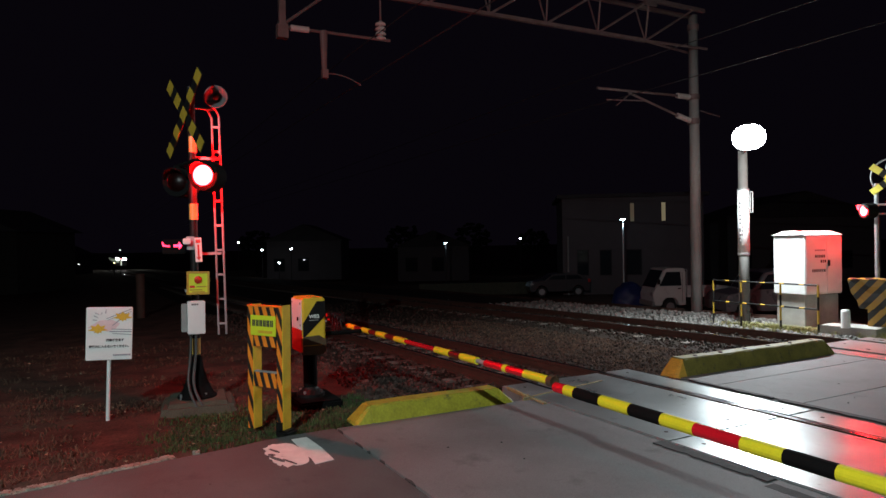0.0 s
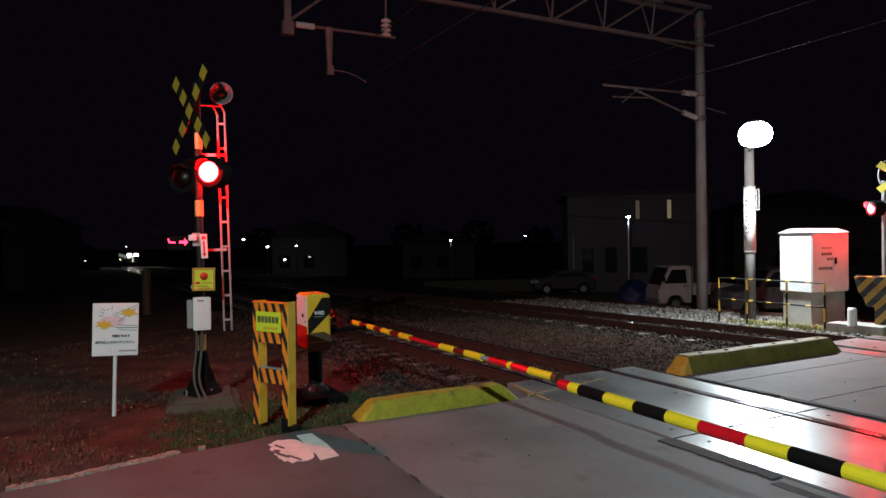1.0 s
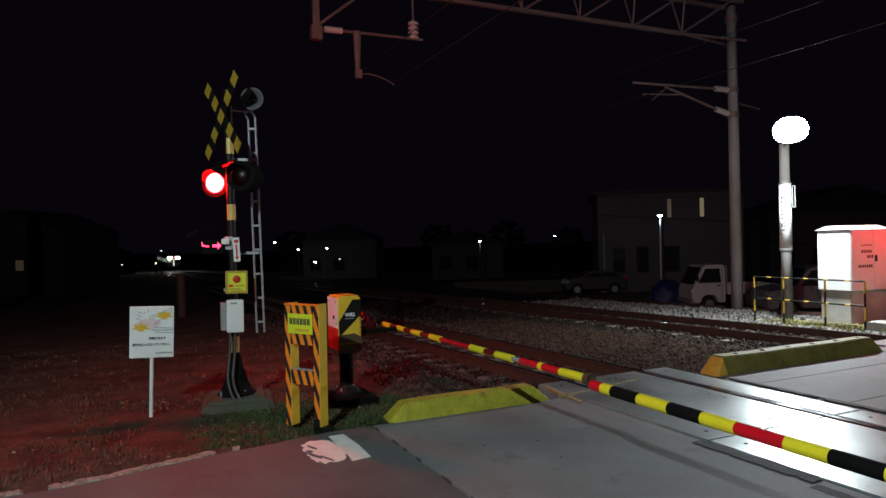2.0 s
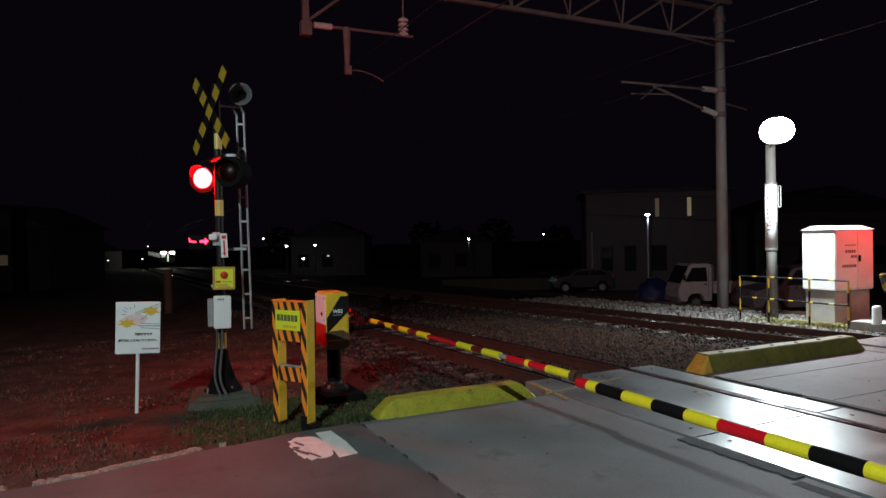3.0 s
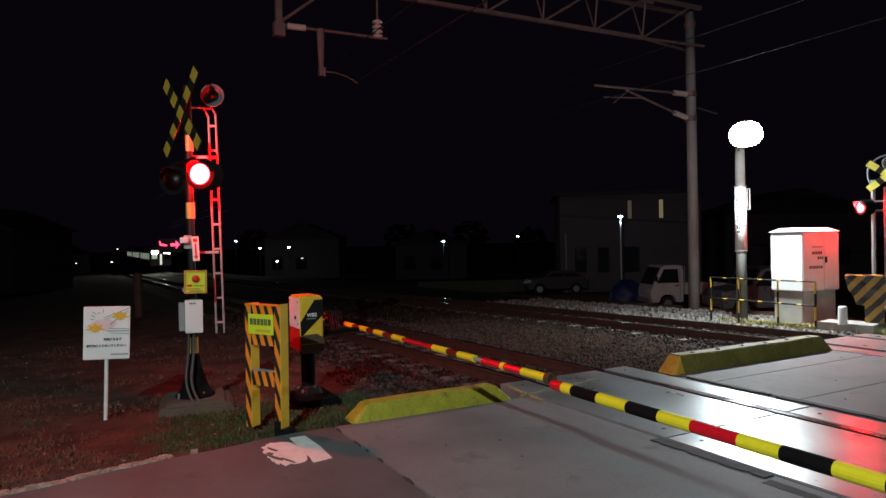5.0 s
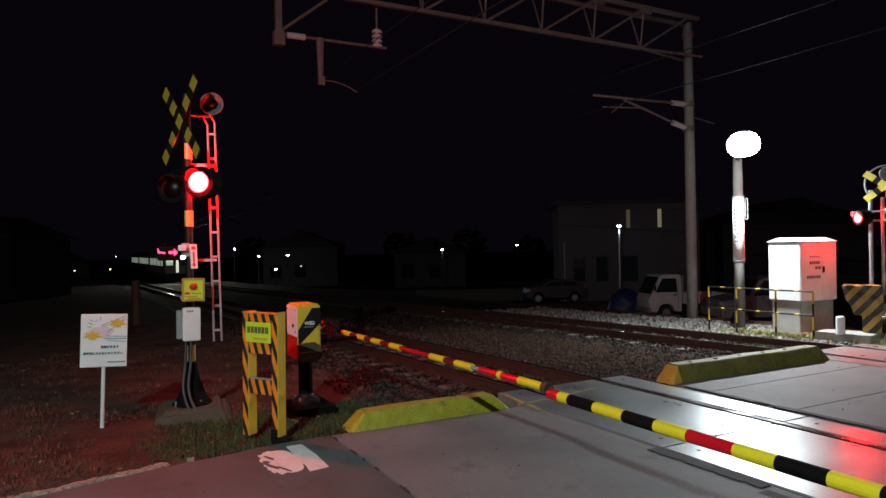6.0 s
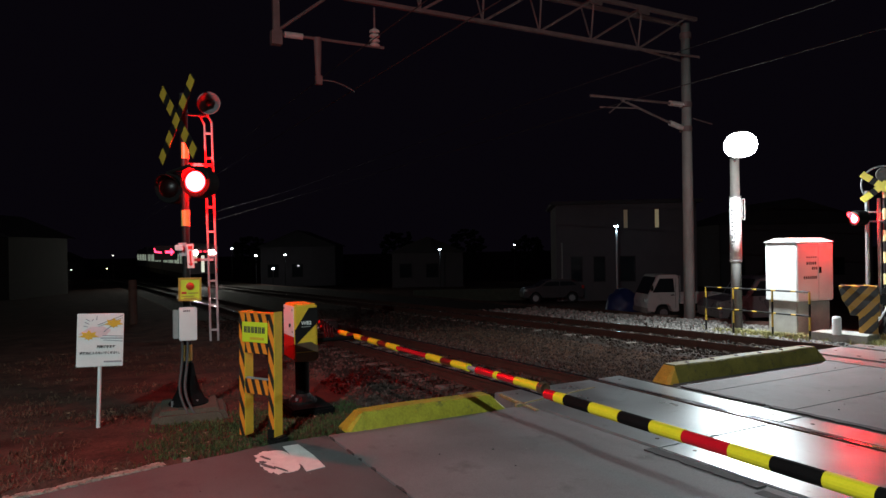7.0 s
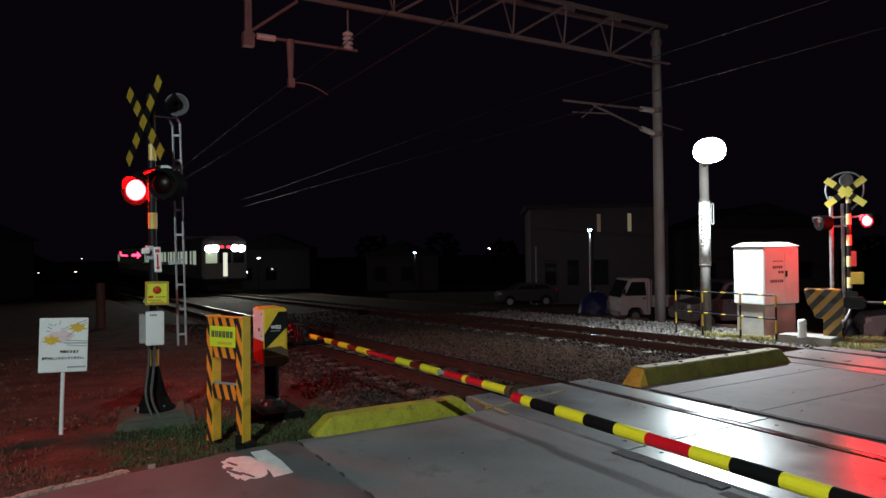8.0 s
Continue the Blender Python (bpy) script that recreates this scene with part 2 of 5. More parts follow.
def rod(bm, p, q, r, r2=None, seg=10):
    p, q = Vector(p), Vector(q)
    d = q - p
    got = bmesh.ops.create_cone(bm, cap_ends=True, segments=seg, radius1=r, radius2=r if r2 is None else r2, depth=d.length)["verts"]
    bmesh.ops.transform(bm, matrix=Matrix.Translation((p + q) / 2) @ d.to_track_quat("Z", "Y").to_matrix().to_4x4(), verts=got)
    return got


def rods(*rows, seg=10):
    bm = bmesh.new()
    for row in rows:
        rod(bm, row[0], row[1], row[2], row[3] if len(row) > 3 else None, seg)
    return bm


def lathe(bm, profile, seg=20, m=None):
    """Turns (radius, height) rows about z."""
    rings = []
    for r, z in profile:
        rings.append([bm.verts.new((r * math.cos(2 * math.pi * i / seg), r * math.sin(2 * math.pi * i / seg), z)) for i in range(seg)])
    for lo, hi in zip(rings, rings[1:]):
        for i in range(seg):
            bm.faces.new((lo[i], lo[(i + 1) % seg], hi[(i + 1) % seg], hi[i]))
    bm.faces.new(reversed(rings[0]))
    bm.faces.new(rings[-1])
    if m is not None:
        bmesh.ops.transform(bm, matrix=m, verts=[v for ring in rings for v in ring])
    return bm


def prism(bm, outline, y0, y1, m=None):
    """A plate: an outline in x, z pushed from y0 to y1."""
    lo = [bm.verts.new((x, y0, z)) for x, z in outline]
    hi = [bm.verts.new((x, y1, z)) for x, z in outline]
    bm.faces.new(lo)
    bm.faces.new(list(reversed(hi)))
    for i in range(len(lo)):
        j = (i + 1) % len(lo)
        bm.faces.new((lo[j], lo[i], hi[i], hi[j]))
    if m is not None:
        bmesh.ops.transform(bm, matrix=m, verts=lo + hi)
    bmesh.ops.recalc_face_normals(bm, faces=bm.faces)
    return bm


def sheet(bm, outline, z0, z1):
    """A flat slab: an outline in x, y between two heights."""
    lo = [bm.verts.new((x, y, z0)) for x, y in outline]
    hi = [bm.verts.new((x, y, z1)) for x, y in outline]
    bm.faces.new(list(reversed(lo)))
    bm.faces.new(hi)
    for i in range(len(lo)):
        j = (i + 1) % len(lo)
        bm.faces.new((lo[i], lo[j], hi[j], hi[i]))
    bmesh.ops.recalc_face_normals(bm, faces=bm.faces)
    return bm


def tube(name, points, r, material, parent=None, m=None, cyclic=False):
    """A bent pipe or cable through a few points."""
    cu = bpy.data.curves.new(name, "CURVE")
    cu.dimensions, cu.bevel_depth, cu.bevel_resolution = "3D", r, 3
    sp = cu.splines.new("NURBS")
    sp.points.add(len(points) - 1)
    for p, co in zip(sp.points, points):
        p.co = (*co, 1)
    sp.use_endpoint_u, sp.order_u, sp.use_cyclic_u = True, min(4, len(points)), cyclic
    me = bpy.data.meshes.new_from_object(new("tmp", cu))
    bpy.data.objects.remove(bpy.data.objects["tmp"])
    me.name = name
    me.materials.clear()
    me.materials.append(material)
    for p in me.polygons:
        p.use_smooth = True
    ob = new(name, me)
    ob.parent = parent
    if m is not None:
        ob.matrix_basis = m
    return ob


# ---- ground ----
def fall(a):
    """How far the line falls away from the crossing."""
    return -0.0205 * min(300.0, max(0.0, -a - 7.0))


def land(a, n):
    base = fall(a)
    near = min(1.0, max(0.0, (n - 14.2) / 4.0))
    if -5.9 < a < 3.2:
        near *= 0.0
    z = base - 0.95 * near - (0.5 * min(1, max(0, (n - 30) / 30)) if n > 30 else 0)
    if 3.1 < n < 14.6:
        z -= 0.13
    if a > -5.9 and a < 3.4:
        z -= 0.16
    rough = 0.035 if n < 3.1 else 0.02
    return z - 0.03 + rough * noise.noise(Vector((a * 1.1, n * 1.1, 0))) + 0.4 * rough * noise.noise(Vector((a * 5, n * 5, 3)))


def build_ground():
    def steps(lo, hi, fine, far):
        inner = list(np.arange(lo, hi + 1e-6, fine))
        out, s = [], fine
        while sum(out) < far:
            s *= 1.35
            out.append(s)
        down = [lo - d for d in np.cumsum(out)]
        up = [hi + d for d in np.cumsum(out)]
        return list(reversed(down)) + inner + up
    aa, nn = steps(-16, 4, 0.16, 1500), steps(-3, 17, 0.16, 1500)
    verts = [TRACK @ Vector((a, n, land(a, n))) for a in aa for n in nn]
    w = len(nn)
    faces = [(i * w + j, (i + 1) * w + j, (i + 1) * w + j + 1, i * w + j + 1) for i in range(len(aa) - 1) for j in range(w - 1)]
    me = bpy.data.meshes.new("ground")
    me.from_pydata(verts, [], faces)
    me.materials.append(SOIL)
    me.materials.append(BED)
    for p in me.polygons:
        p.use_smooth = True
        n = nn[p.index % (w - 1)]
        p.material_index = 1 if 3.0 < n < 14.4 else 0
    tagged(new("ground", me), "dark soil and verge beside the railway at night", "ground", kind="structure")


build_ground()


def ground_z(x, y):
    """The land's height under a place of the world."""
    p = TRACK.inverted() @ Vector((x, y, 0))
    return land(p.x, p.y)


# ---- road and crossing deck ----
def build_road():
    road = thing("road", TRACK.copy(), "grey asphalt and concrete road over the level crossing", "road", kind="structure")

    def slab(outline, top, material, name="slab", depth=0.22, worn=0.012):
        bm = sheet(bmesh.new(), outline, top - depth, top)
        part(name, bm, material, road, bevel=worn)
    # asphalt approach with a ragged verge side
    left = [(-5.2, -14), (-5.45, -3), (-5.47, -1.6), (-5.5, -0.55), (-5.53, -0.25), (-5.64, 0.11), (-5.74, 0.5), (-5.77, 0.8), (-5.82, 1.1), (-5.9, 1.45), (-5.92, 1.985)]
    rag = []
    for (a0, n0), (a1, n1) in zip(left, left[1:]):
        for k in range(4):
            u = k / 4
            rag.append((a0 + (a1 - a0) * u + 0.022 * noise.noise(Vector((n0 + (n1 - n0) * u, 2, 7)) * 6), n0 + (n1 - n0) * u))
    slab([(2.6, -14)] + [(2.6, 1.985)] + [left[-1]] + list(reversed(rag)), 0.0, ASPHALT, "asphalt", worn=0)
    # concrete approach slabs with joints
    for a0, a1 in ((-5.9, -0.6), (-0.585, 2.6)):
        slab([(a0, 2.0), (a1, 2.0), (a1, 4.06), (a0, 4.06)], 0.004, CONCRETE, worn=0.003)
    slab([(-5.9, 4.07), (2.6, 4.07), (2.6, 4.23), (-5.9, 4.23)], -0.004, CONCRETE, "joint_strip", worn=0.005)
    # slabs between the two tracks
    for a0, a1 in ((-5.86, -5.35), (-5.34, -4.31), (-4.3, -2.2), (-2.19, 2.6)):
        slab([(a0, 6.36), (a1, 6.36), (a1, 9.52), (a0, 9.52)], 0.0 - 0.002 * random.random(), CONCRETE, worn=0.004)
    slab([(-5.9, 6.24), (2.6, 6.24), (2.6, 6.345), (-5.9, 6.345)], -0.012, ASPHALT, "joint_strip", worn=0.005)
    slab([(-5.9, 11.7), (2.9, 11.7), (2.9, 60), (-5.9, 60)], -0.01, ASPHALT, "asphalt")
    # deck panels beside and between the rails
    for centre, last in ((5.22, -6.6), (10.42, -6.5)):
        rows = [(centre - 0.97, centre - 0.60), (centre - 0.46, centre + 0.46), (centre + 0.60, centre + 0.97)]
        cuts = [last, -4.06, -1.5, 2.6]
        for lo, hi in rows:
            for a0, a1 in zip(cuts, cuts[1:]):
                bm = sheet(bmesh.new(), [(a0 + 0.006, lo), (a1 - 0.006, lo), (a1 - 0.006, hi), (a0 + 0.006, hi)], -0.16, 0.006)
                part("panel", bm, DECK, road, bevel=0.008)
                for k in (0.08, 0.92):
                    rr = lathe(bmesh.new(), [(0.019, 0.0), (0.019, 0.008), (0.014, 0.0095)], 10, pose(a0 + (a1 - a0) * k, (lo + hi) / 2, 0))
                    part("lifting_bolt", rr, RAIL_SIDE, road)
    # ragged concrete lip along the verge
    bm = bmesh.new()
    for k in range(170):
        n0 = -2.2 + k * 0.0178
        a0 = np.interp(n0, [p[1] for p in left], [p[0] for p in left]) - 0.045 + 0.018 * noise.noise(Vector((n0 * 4, 3, 3)))
        wide = 0.036 + 0.024 * noise.noise(Vector((n0 * 5, 1, 8))) + 0.01 * random.random()
        if noise.noise(Vector((n0 * 2.3, 7, 1))) < -0.42 or n0 > 0.78 or wide < 0.008:
            continue
        box(bm, a0 - wide, a0 + wide, n0, n0 + random.uniform(0.022, 0.05), -0.1, 0.004 + 0.012 * random.random(), Matrix.Translation((a0, n0, 0)) @ Matrix.Rotation(random.uniform(-0.4, 0.4), 4, "Z") @ Matrix.Translation((-a0, -n0, 0)))
    part("edging", bm, EDGE_STONE, road, bevel=0.004)
    # tar and broken edges where the slabs meet the deck
    random.seed(8)
    for a0, a1, n0, n1 in ((-4.1, -3.05, 4.12, 4.225), (-3.0, -1.9, 4.02, 4.12), (-1.8, -0.6, 4.1, 4.21), (-5.7, -4.6, 6.3, 6.36), (-4.5, -2.6, 6.29, 6.37), (-2.5, -1.0, 6.3, 6.36)):
        lo = [(a0 + (a1 - a0) * k / 24, n0 + 0.03 * noise.noise(Vector((k * 0.45, n0, a0))) + 0.012 * noise.noise(Vector((k * 1.7, n0, a0)))) for k in range(25)]
        hi = [(a0 + (a1 - a0) * k / 24, n1 + 0.02 * noise.noise(Vector((k * 0.7, n1, a0)))) for k in reversed(range(25))]
        part("tar_patch", sheet(bmesh.new(), lo + hi, -0.02, 0.0055), TAR, road, "ragged black tar patch")
    # tar seam between asphalt and concrete
    random.seed(12)
    a0 = -5.85
    while a0 < 2.3:
        w = random.uniform(0.05, 0.22)
        lo = [(a0 + w * k / 12, 1.993 - 0.008 * math.sin(math.pi * k / 12) * (1 + noise.noise(Vector((k * 0.9, a0, 1))))) for k in range(13)]
        hi = [(a0 + w * k / 12, 1.999 + 0.01 * math.sin(math.pi * k / 12) * (1 + noise.noise(Vector((k * 0.9, a0, 2))))) for k in reversed(range(13))]
        part("tar_seam", sheet(bmesh.new(), lo + hi, -0.02, 0.0055), TAR, road)
        a0 += w + random.uniform(0.06, 0.45)
    # grit and small stones on the slabs
    for k in range(70):
        a, n = random.uniform(-5.7, -0.5), random.choice((random.uniform(-0.5, 4.0), random.uniform(6.5, 9.3)))
        r = random.uniform(0.003, 0.009)
        part("grit", lathe(bmesh.new(), [(r, 0.0), (r * 0.9, r * 0.5), (r * 0.3, r * 0.8)], 6, pose(a, n, 0.004, 0, 0, random.uniform(0, 90))), TAR if k % 3 else CONCRETE_PALE, road)
    # faded yellow lines beside the deck
    for p, q, w in (((-6.5, 4.27), (-5.65, 4.17), 0.035), ((-5.95, 4.1), (-6.2, 5.42), 0.03)):
        d = (Vector(q) - Vector(p)).normalized()
        px, py = -d.y * w / 2, d.x * w / 2
        part("yellow_line", sheet(bmesh.new(), [(p[0] - px, p[1] - py), (q[0] - px, q[1] - py), (q[0] + px, q[1] + py), (p[0] + px, p[1] + py)], -0.02, 0.012), FADED_YELLOW, road)
    # worn white road marking
    quad = [(-5.77, 1.545), (-5.77, 1.68), (-5.4, 1.7), (-5.06, 1.69), (-5.03, 1.53), (-5.2, 1.545), (-5.34, 1.52), (-5.5, 1.54)]
    part("road_marking", sheet(bmesh.new(), quad, -0.002, 0.005), ROAD_WHITE, road, "worn white painted road marking")
    blob = []
    for k in range(90):
        g = 2 * math.pi * k / 90
        c, s = math.cos(g), math.sin(g)
        r = 1 + 0.16 * noise.noise(Vector((c * 3, s * 3, 4))) + 0.14 * noise.noise(Vector((c * 11, s * 11, 1)))
        if s > 0:
            r = 1 + 0.03 * noise.noise(Vector((c * 5, s * 5, 2)))
        p = 0.62
        blob.append((-5.385 + 0.31 * r * math.copysign(abs(c) ** p, c), 1.4 + 0.138 * r * math.copysign(abs(s) ** p, s)))
    part("road_marking", sheet(bmesh.new(), blob, -0.002, 0.0045), ROAD_WHITE, road, "ragged blot of worn white road paint")
    for a, n, w, h in ((-5.52, 1.335, 0.07, 0.012), (-5.3, 1.30, 0.1, 0.018), (-5.18, 1.372, 0.09, 0.01), (-5.42, 1.29, 0.03, 0.02)):
        streak = [(a + w * math.cos(2 * math.pi * k / 20) * (1 + 0.35 * noise.noise(Vector((k * 0.9, a, 3)))), n + 0.35 * w * math.cos(2 * math.pi * k / 20) + h * math.sin(2 * math.pi * k / 20) * (1 + 0.6 * noise.noise(Vector((k * 1.3, n, 8))))) for k in range(20)]
        part("bare_patch", sheet(bmesh.new(), streak, -0.002, 0.0085), ASPHALT, road)
    return road


def build_track(name, centre, label):
    tr = thing(name, TRACK.copy(), label, "railway track", kind="structure")
    for side in (-0.566, 0.566):
        prof_side = [(-0.06, -0.155), (0.06, -0.155), (0.06, -0.14), (0.012, -0.12), (0.012, -0.045), (0.033, -0.035), (0.033, -0.004), (-0.033, -0.004), (-0.033, -0.035), (-0.012, -0.045), (-0.012, -0.12), (-0.06, -0.14)]
        stops = [-270, -204, -174, -140, -114, -62, -44, -30, -15, -7, 30, 200]
        for nm, prof, material in (("rail", prof_side, RAIL_SIDE), ("rail_head", [(-0.026, -0.006), (0.026, -0.006), (0.026, 0.0), (-0.026, 0.0)], RAIL_TOP)):
            bm = bmesh.new()
            rings = [[bm.verts.new((s, centre + side + wander(s, centre) + y, z + fall(s))) for y, z in prof] for s in stops]
            for p, q in zip(rings, rings[1:]):
                for i in range(len(prof)):
                    j = (i + 1) % len(prof)
                    bm.faces.new((p[i], q[i], q[j], p[j]))
            bmesh.ops.recalc_face_normals(bm, faces=bm.faces)
            part(nm, bm, material, tr)
    me = None
    for k in range(70):
        a = -6.75 - 0.62 * k
        m = pose(a, centre + wander(a, centre), -0.23 + fall(a), 0, 0, random.uniform(-1, 1))
        if me is None:
            first = part("sleeper", boxed(-0.1, 0.1, -0.98, 0.98, -0.07, 0.085), SLEEPER, tr, m=m, bevel=0.01)
            me = first.data
        else:
            o = new("sleeper", me)
            o.parent, o.matrix_basis = tr, m
    return tr


def wander(a, centre):
    """The line bends very slightly far out."""
    if centre < 8:
        return 0.0
    return float(np.interp(-a, [0, 15, 30, 44, 62, 114, 140, 174, 204, 270], [0, -0.08, -0.35, -0.6, -0.6, -0.85, -1.2, -1.65, -2.3, -4.0]))


def build_kerb(label, n0, n1, height, ends, paint):
    """A yellow kerb of bevelled section with sloping ends, along n."""
    k = thing("kerb", T(0, 0), label, "kerb")
    for nm, lo, hi, material in (("kerb_body", n0 + 0.17, n1 - 0.17, paint), ("kerb_end", n0, n0 + 0.17, ends), ("kerb_end", n1, n1 - 0.17, paint)):
        bm = bmesh.new()
        sect = lambda n, h: [bm.verts.new((a, n, z)) for a, z in ((-5.86, -0.02), (-5.94, h), (-6.13, h), (-6.17, -0.02))]
        steps = max(2, int(abs(hi - lo) / 0.35) + 1)
        rings = []
        for i in range(steps):
            u = i / (steps - 1)
            n = lo + (hi - lo) * u
            h = height + 0.004 * math.sin(n * 5)
            if nm == "kerb_end":
                h = 0.012 + (height - 0.012) * u
            rings.append(sect(n, h))
        for p, q in zip(rings, rings[1:]):
            for i in range(4):
                bm.faces.new((p[i], p[(i + 1) % 4], q[(i + 1) % 4], q[i]))
        bm.faces.new(rings[0])
        bm.faces.new(rings[-1])
        bmesh.ops.recalc_face_normals(bm, faces=bm.faces)
        part(nm, bm, material, k, bevel=0.012)
    return k


ROAD = build_road()
build_track("track_near", 5.22, "rusty railway track with polished rail heads on ballast")
build_track("track_far", 10.42, "further railway track on ballast, shining in the lamp light")
build_kerb("worn yellow-green concrete kerb at the crossing edge", 2.18, 3.95, 0.16, KERB_YELLOW, KERB_YELLOW)
FAR_KERB = build_kerb("long yellow concrete kerb between the two tracks", 6.32, 9.5, 0.2, KERB_END, KERB_SHADED)
for i in range(6):
    rr = lathe(bmesh.new(), [(0.03, 0.19), (0.03, 0.205), (0.018, 0.212)], 8, pose(-6.03, 6.8 + 0.47 * i, 0))
    part("bolt_cap", rr, RAIL_SIDE, FAR_KERB)


# ---- signals ----
MOVERS = []


def lamp_head(parent, m, glow_mat, lit_first, scale=1.0):
    """A round lamp: a globe with a lit lens fore and aft, turning a quarter in its drum; hood, backplate."""
    s = scale
    head = part("lamp_housing", bmesh.new(), MATT_BLACK, parent, m=m)
    bm = bmesh.new()
    # drum: open rings fore and aft, axis along y
    seg = 28
    prof = [(0.100, -0.106), (0.148, -0.106), (0.152, -0.095), (0.152, 0.095), (0.148, 0.106), (0.100, 0.106), (0.103, 0.102), (0.1475, 0.1), (0.1475, -0.1), (0.103, -0.102)]
    rings = [[bm.verts.new((r * s * math.cos(2 * math.pi * i / seg), y * s, r * s * math.sin(2 * math.pi * i / seg))) for i in range(seg)] for r, y in prof]
    for p, q in zip(rings, rings[1:] + rings[:1]):
        for i in range(seg):
            bm.faces.new((p[i], p[(i + 1) % seg], q[(i + 1) % seg], q[i]))
    bmesh.ops.recalc_face_normals(bm, faces=bm.faces)
    bm.to_mesh(head.data)
    bm.free()
    # hood
    bm = bmesh.new()
    hood = []
    for y in (-0.1, -0.27):
        row = []
        for k in range(13):
            g = radians(8 + 164 * k / 12) 
            reach = y if y > -0.2 else -0.12 - 0.1 * math.sin(g)
            row.append([bm.verts.new((r * s * math.cos(g), reach * s, r * s * math.sin(g))) for r in (0.118, 0.124)])
        hood.append(row)
    for k in range(12):
        for r in (0, 1):
            bm.faces.new((hood[0][k][r], hood[0][k + 1][r], hood[1][k + 1][r], hood[1][k][r]))
        bm.faces.new((hood[1][k][0], hood[1][k + 1][0], hood[1][k + 1][1], hood[1][k][1]))
    bmesh.ops.recalc_face_normals(bm, faces=bm.faces)
    part("hood", bm, MATT_BLACK if glow_mat is SIGNAL_RED else STEEL, head)
    # globe
    bm = bmesh.new()
    bmesh.ops.create_uvsphere(bm, u_segments=40, v_segments=24, radius=0.144 * s)
    bmesh.ops.rotate(bm, matrix=Matrix.Rotation(radians(90), 3, "X"), verts=bm.verts)
    for f in bm.faces:
        c = f.calc_center_median().normalized()
        f.smooth = True
        f.material_index = 1 if abs(c.y) > math.cos(radians(43.5)) else 0
    globe = part("lens", bm, [RED_GLASS, glow_mat], head)
    MOVERS.append((globe, lit_first))
    return head


FLIPS = [0.255, 0.855, 1.45, 2.06, 2.66, 3.25, 3.9, 4.5, 5.1, 5.72, 6.35, 6.95, 7.51]


def blink(globe, lit):
    """Quarter turns that show or hide the lit lenses."""
    turn = 0.0 if lit else 89.0
    rows = [(0.0, pose(0, 0, 0, 0, 0, turn))]
    for t in FLIPS:
        # a lamp comes on a moment before the other goes off
        when = t + (0.04 if turn == 0.0 else -0.04)
        rows.append((when - 1 / 60, pose(0, 0, 0, 0, 0, turn)))
        turn = 89.0 - turn
        rows.append((when + 1 / 60, pose(0, 0, 0, 0, 0, turn)))
    rows.append((8.0, pose(0, 0, 0, 0, 0, turn)))
    walk(globe, rows)


def crossbuck(parent, m, yellow, half=0.64, width=0.13):
    """Crossed black boards carrying yellow lozenges."""
    for tilt, y in ((45, 0.0), (-45, -0.014)):
        board = part("cross_board", boxed(-half, half, y - 0.006, y + 0.006, -width / 2, width / 2), BLACK, parent, m=m @ pose(0, 0, 0, 0, tilt, 0), bevel=0.003)
        for k in range(5):
            if k == 2 and tilt > 0:
                continue
            c = (k - 2) * half * 0.86 / 2
            w = width * 0.5
            bm = prism(bmesh.new(), [(c - w, -width / 2), (c + w, -width / 2), (c + w, width / 2), (c - w, width / 2)], y - 0.0095, y - 0.0055)
            part("lozenge", bm, yellow, board)


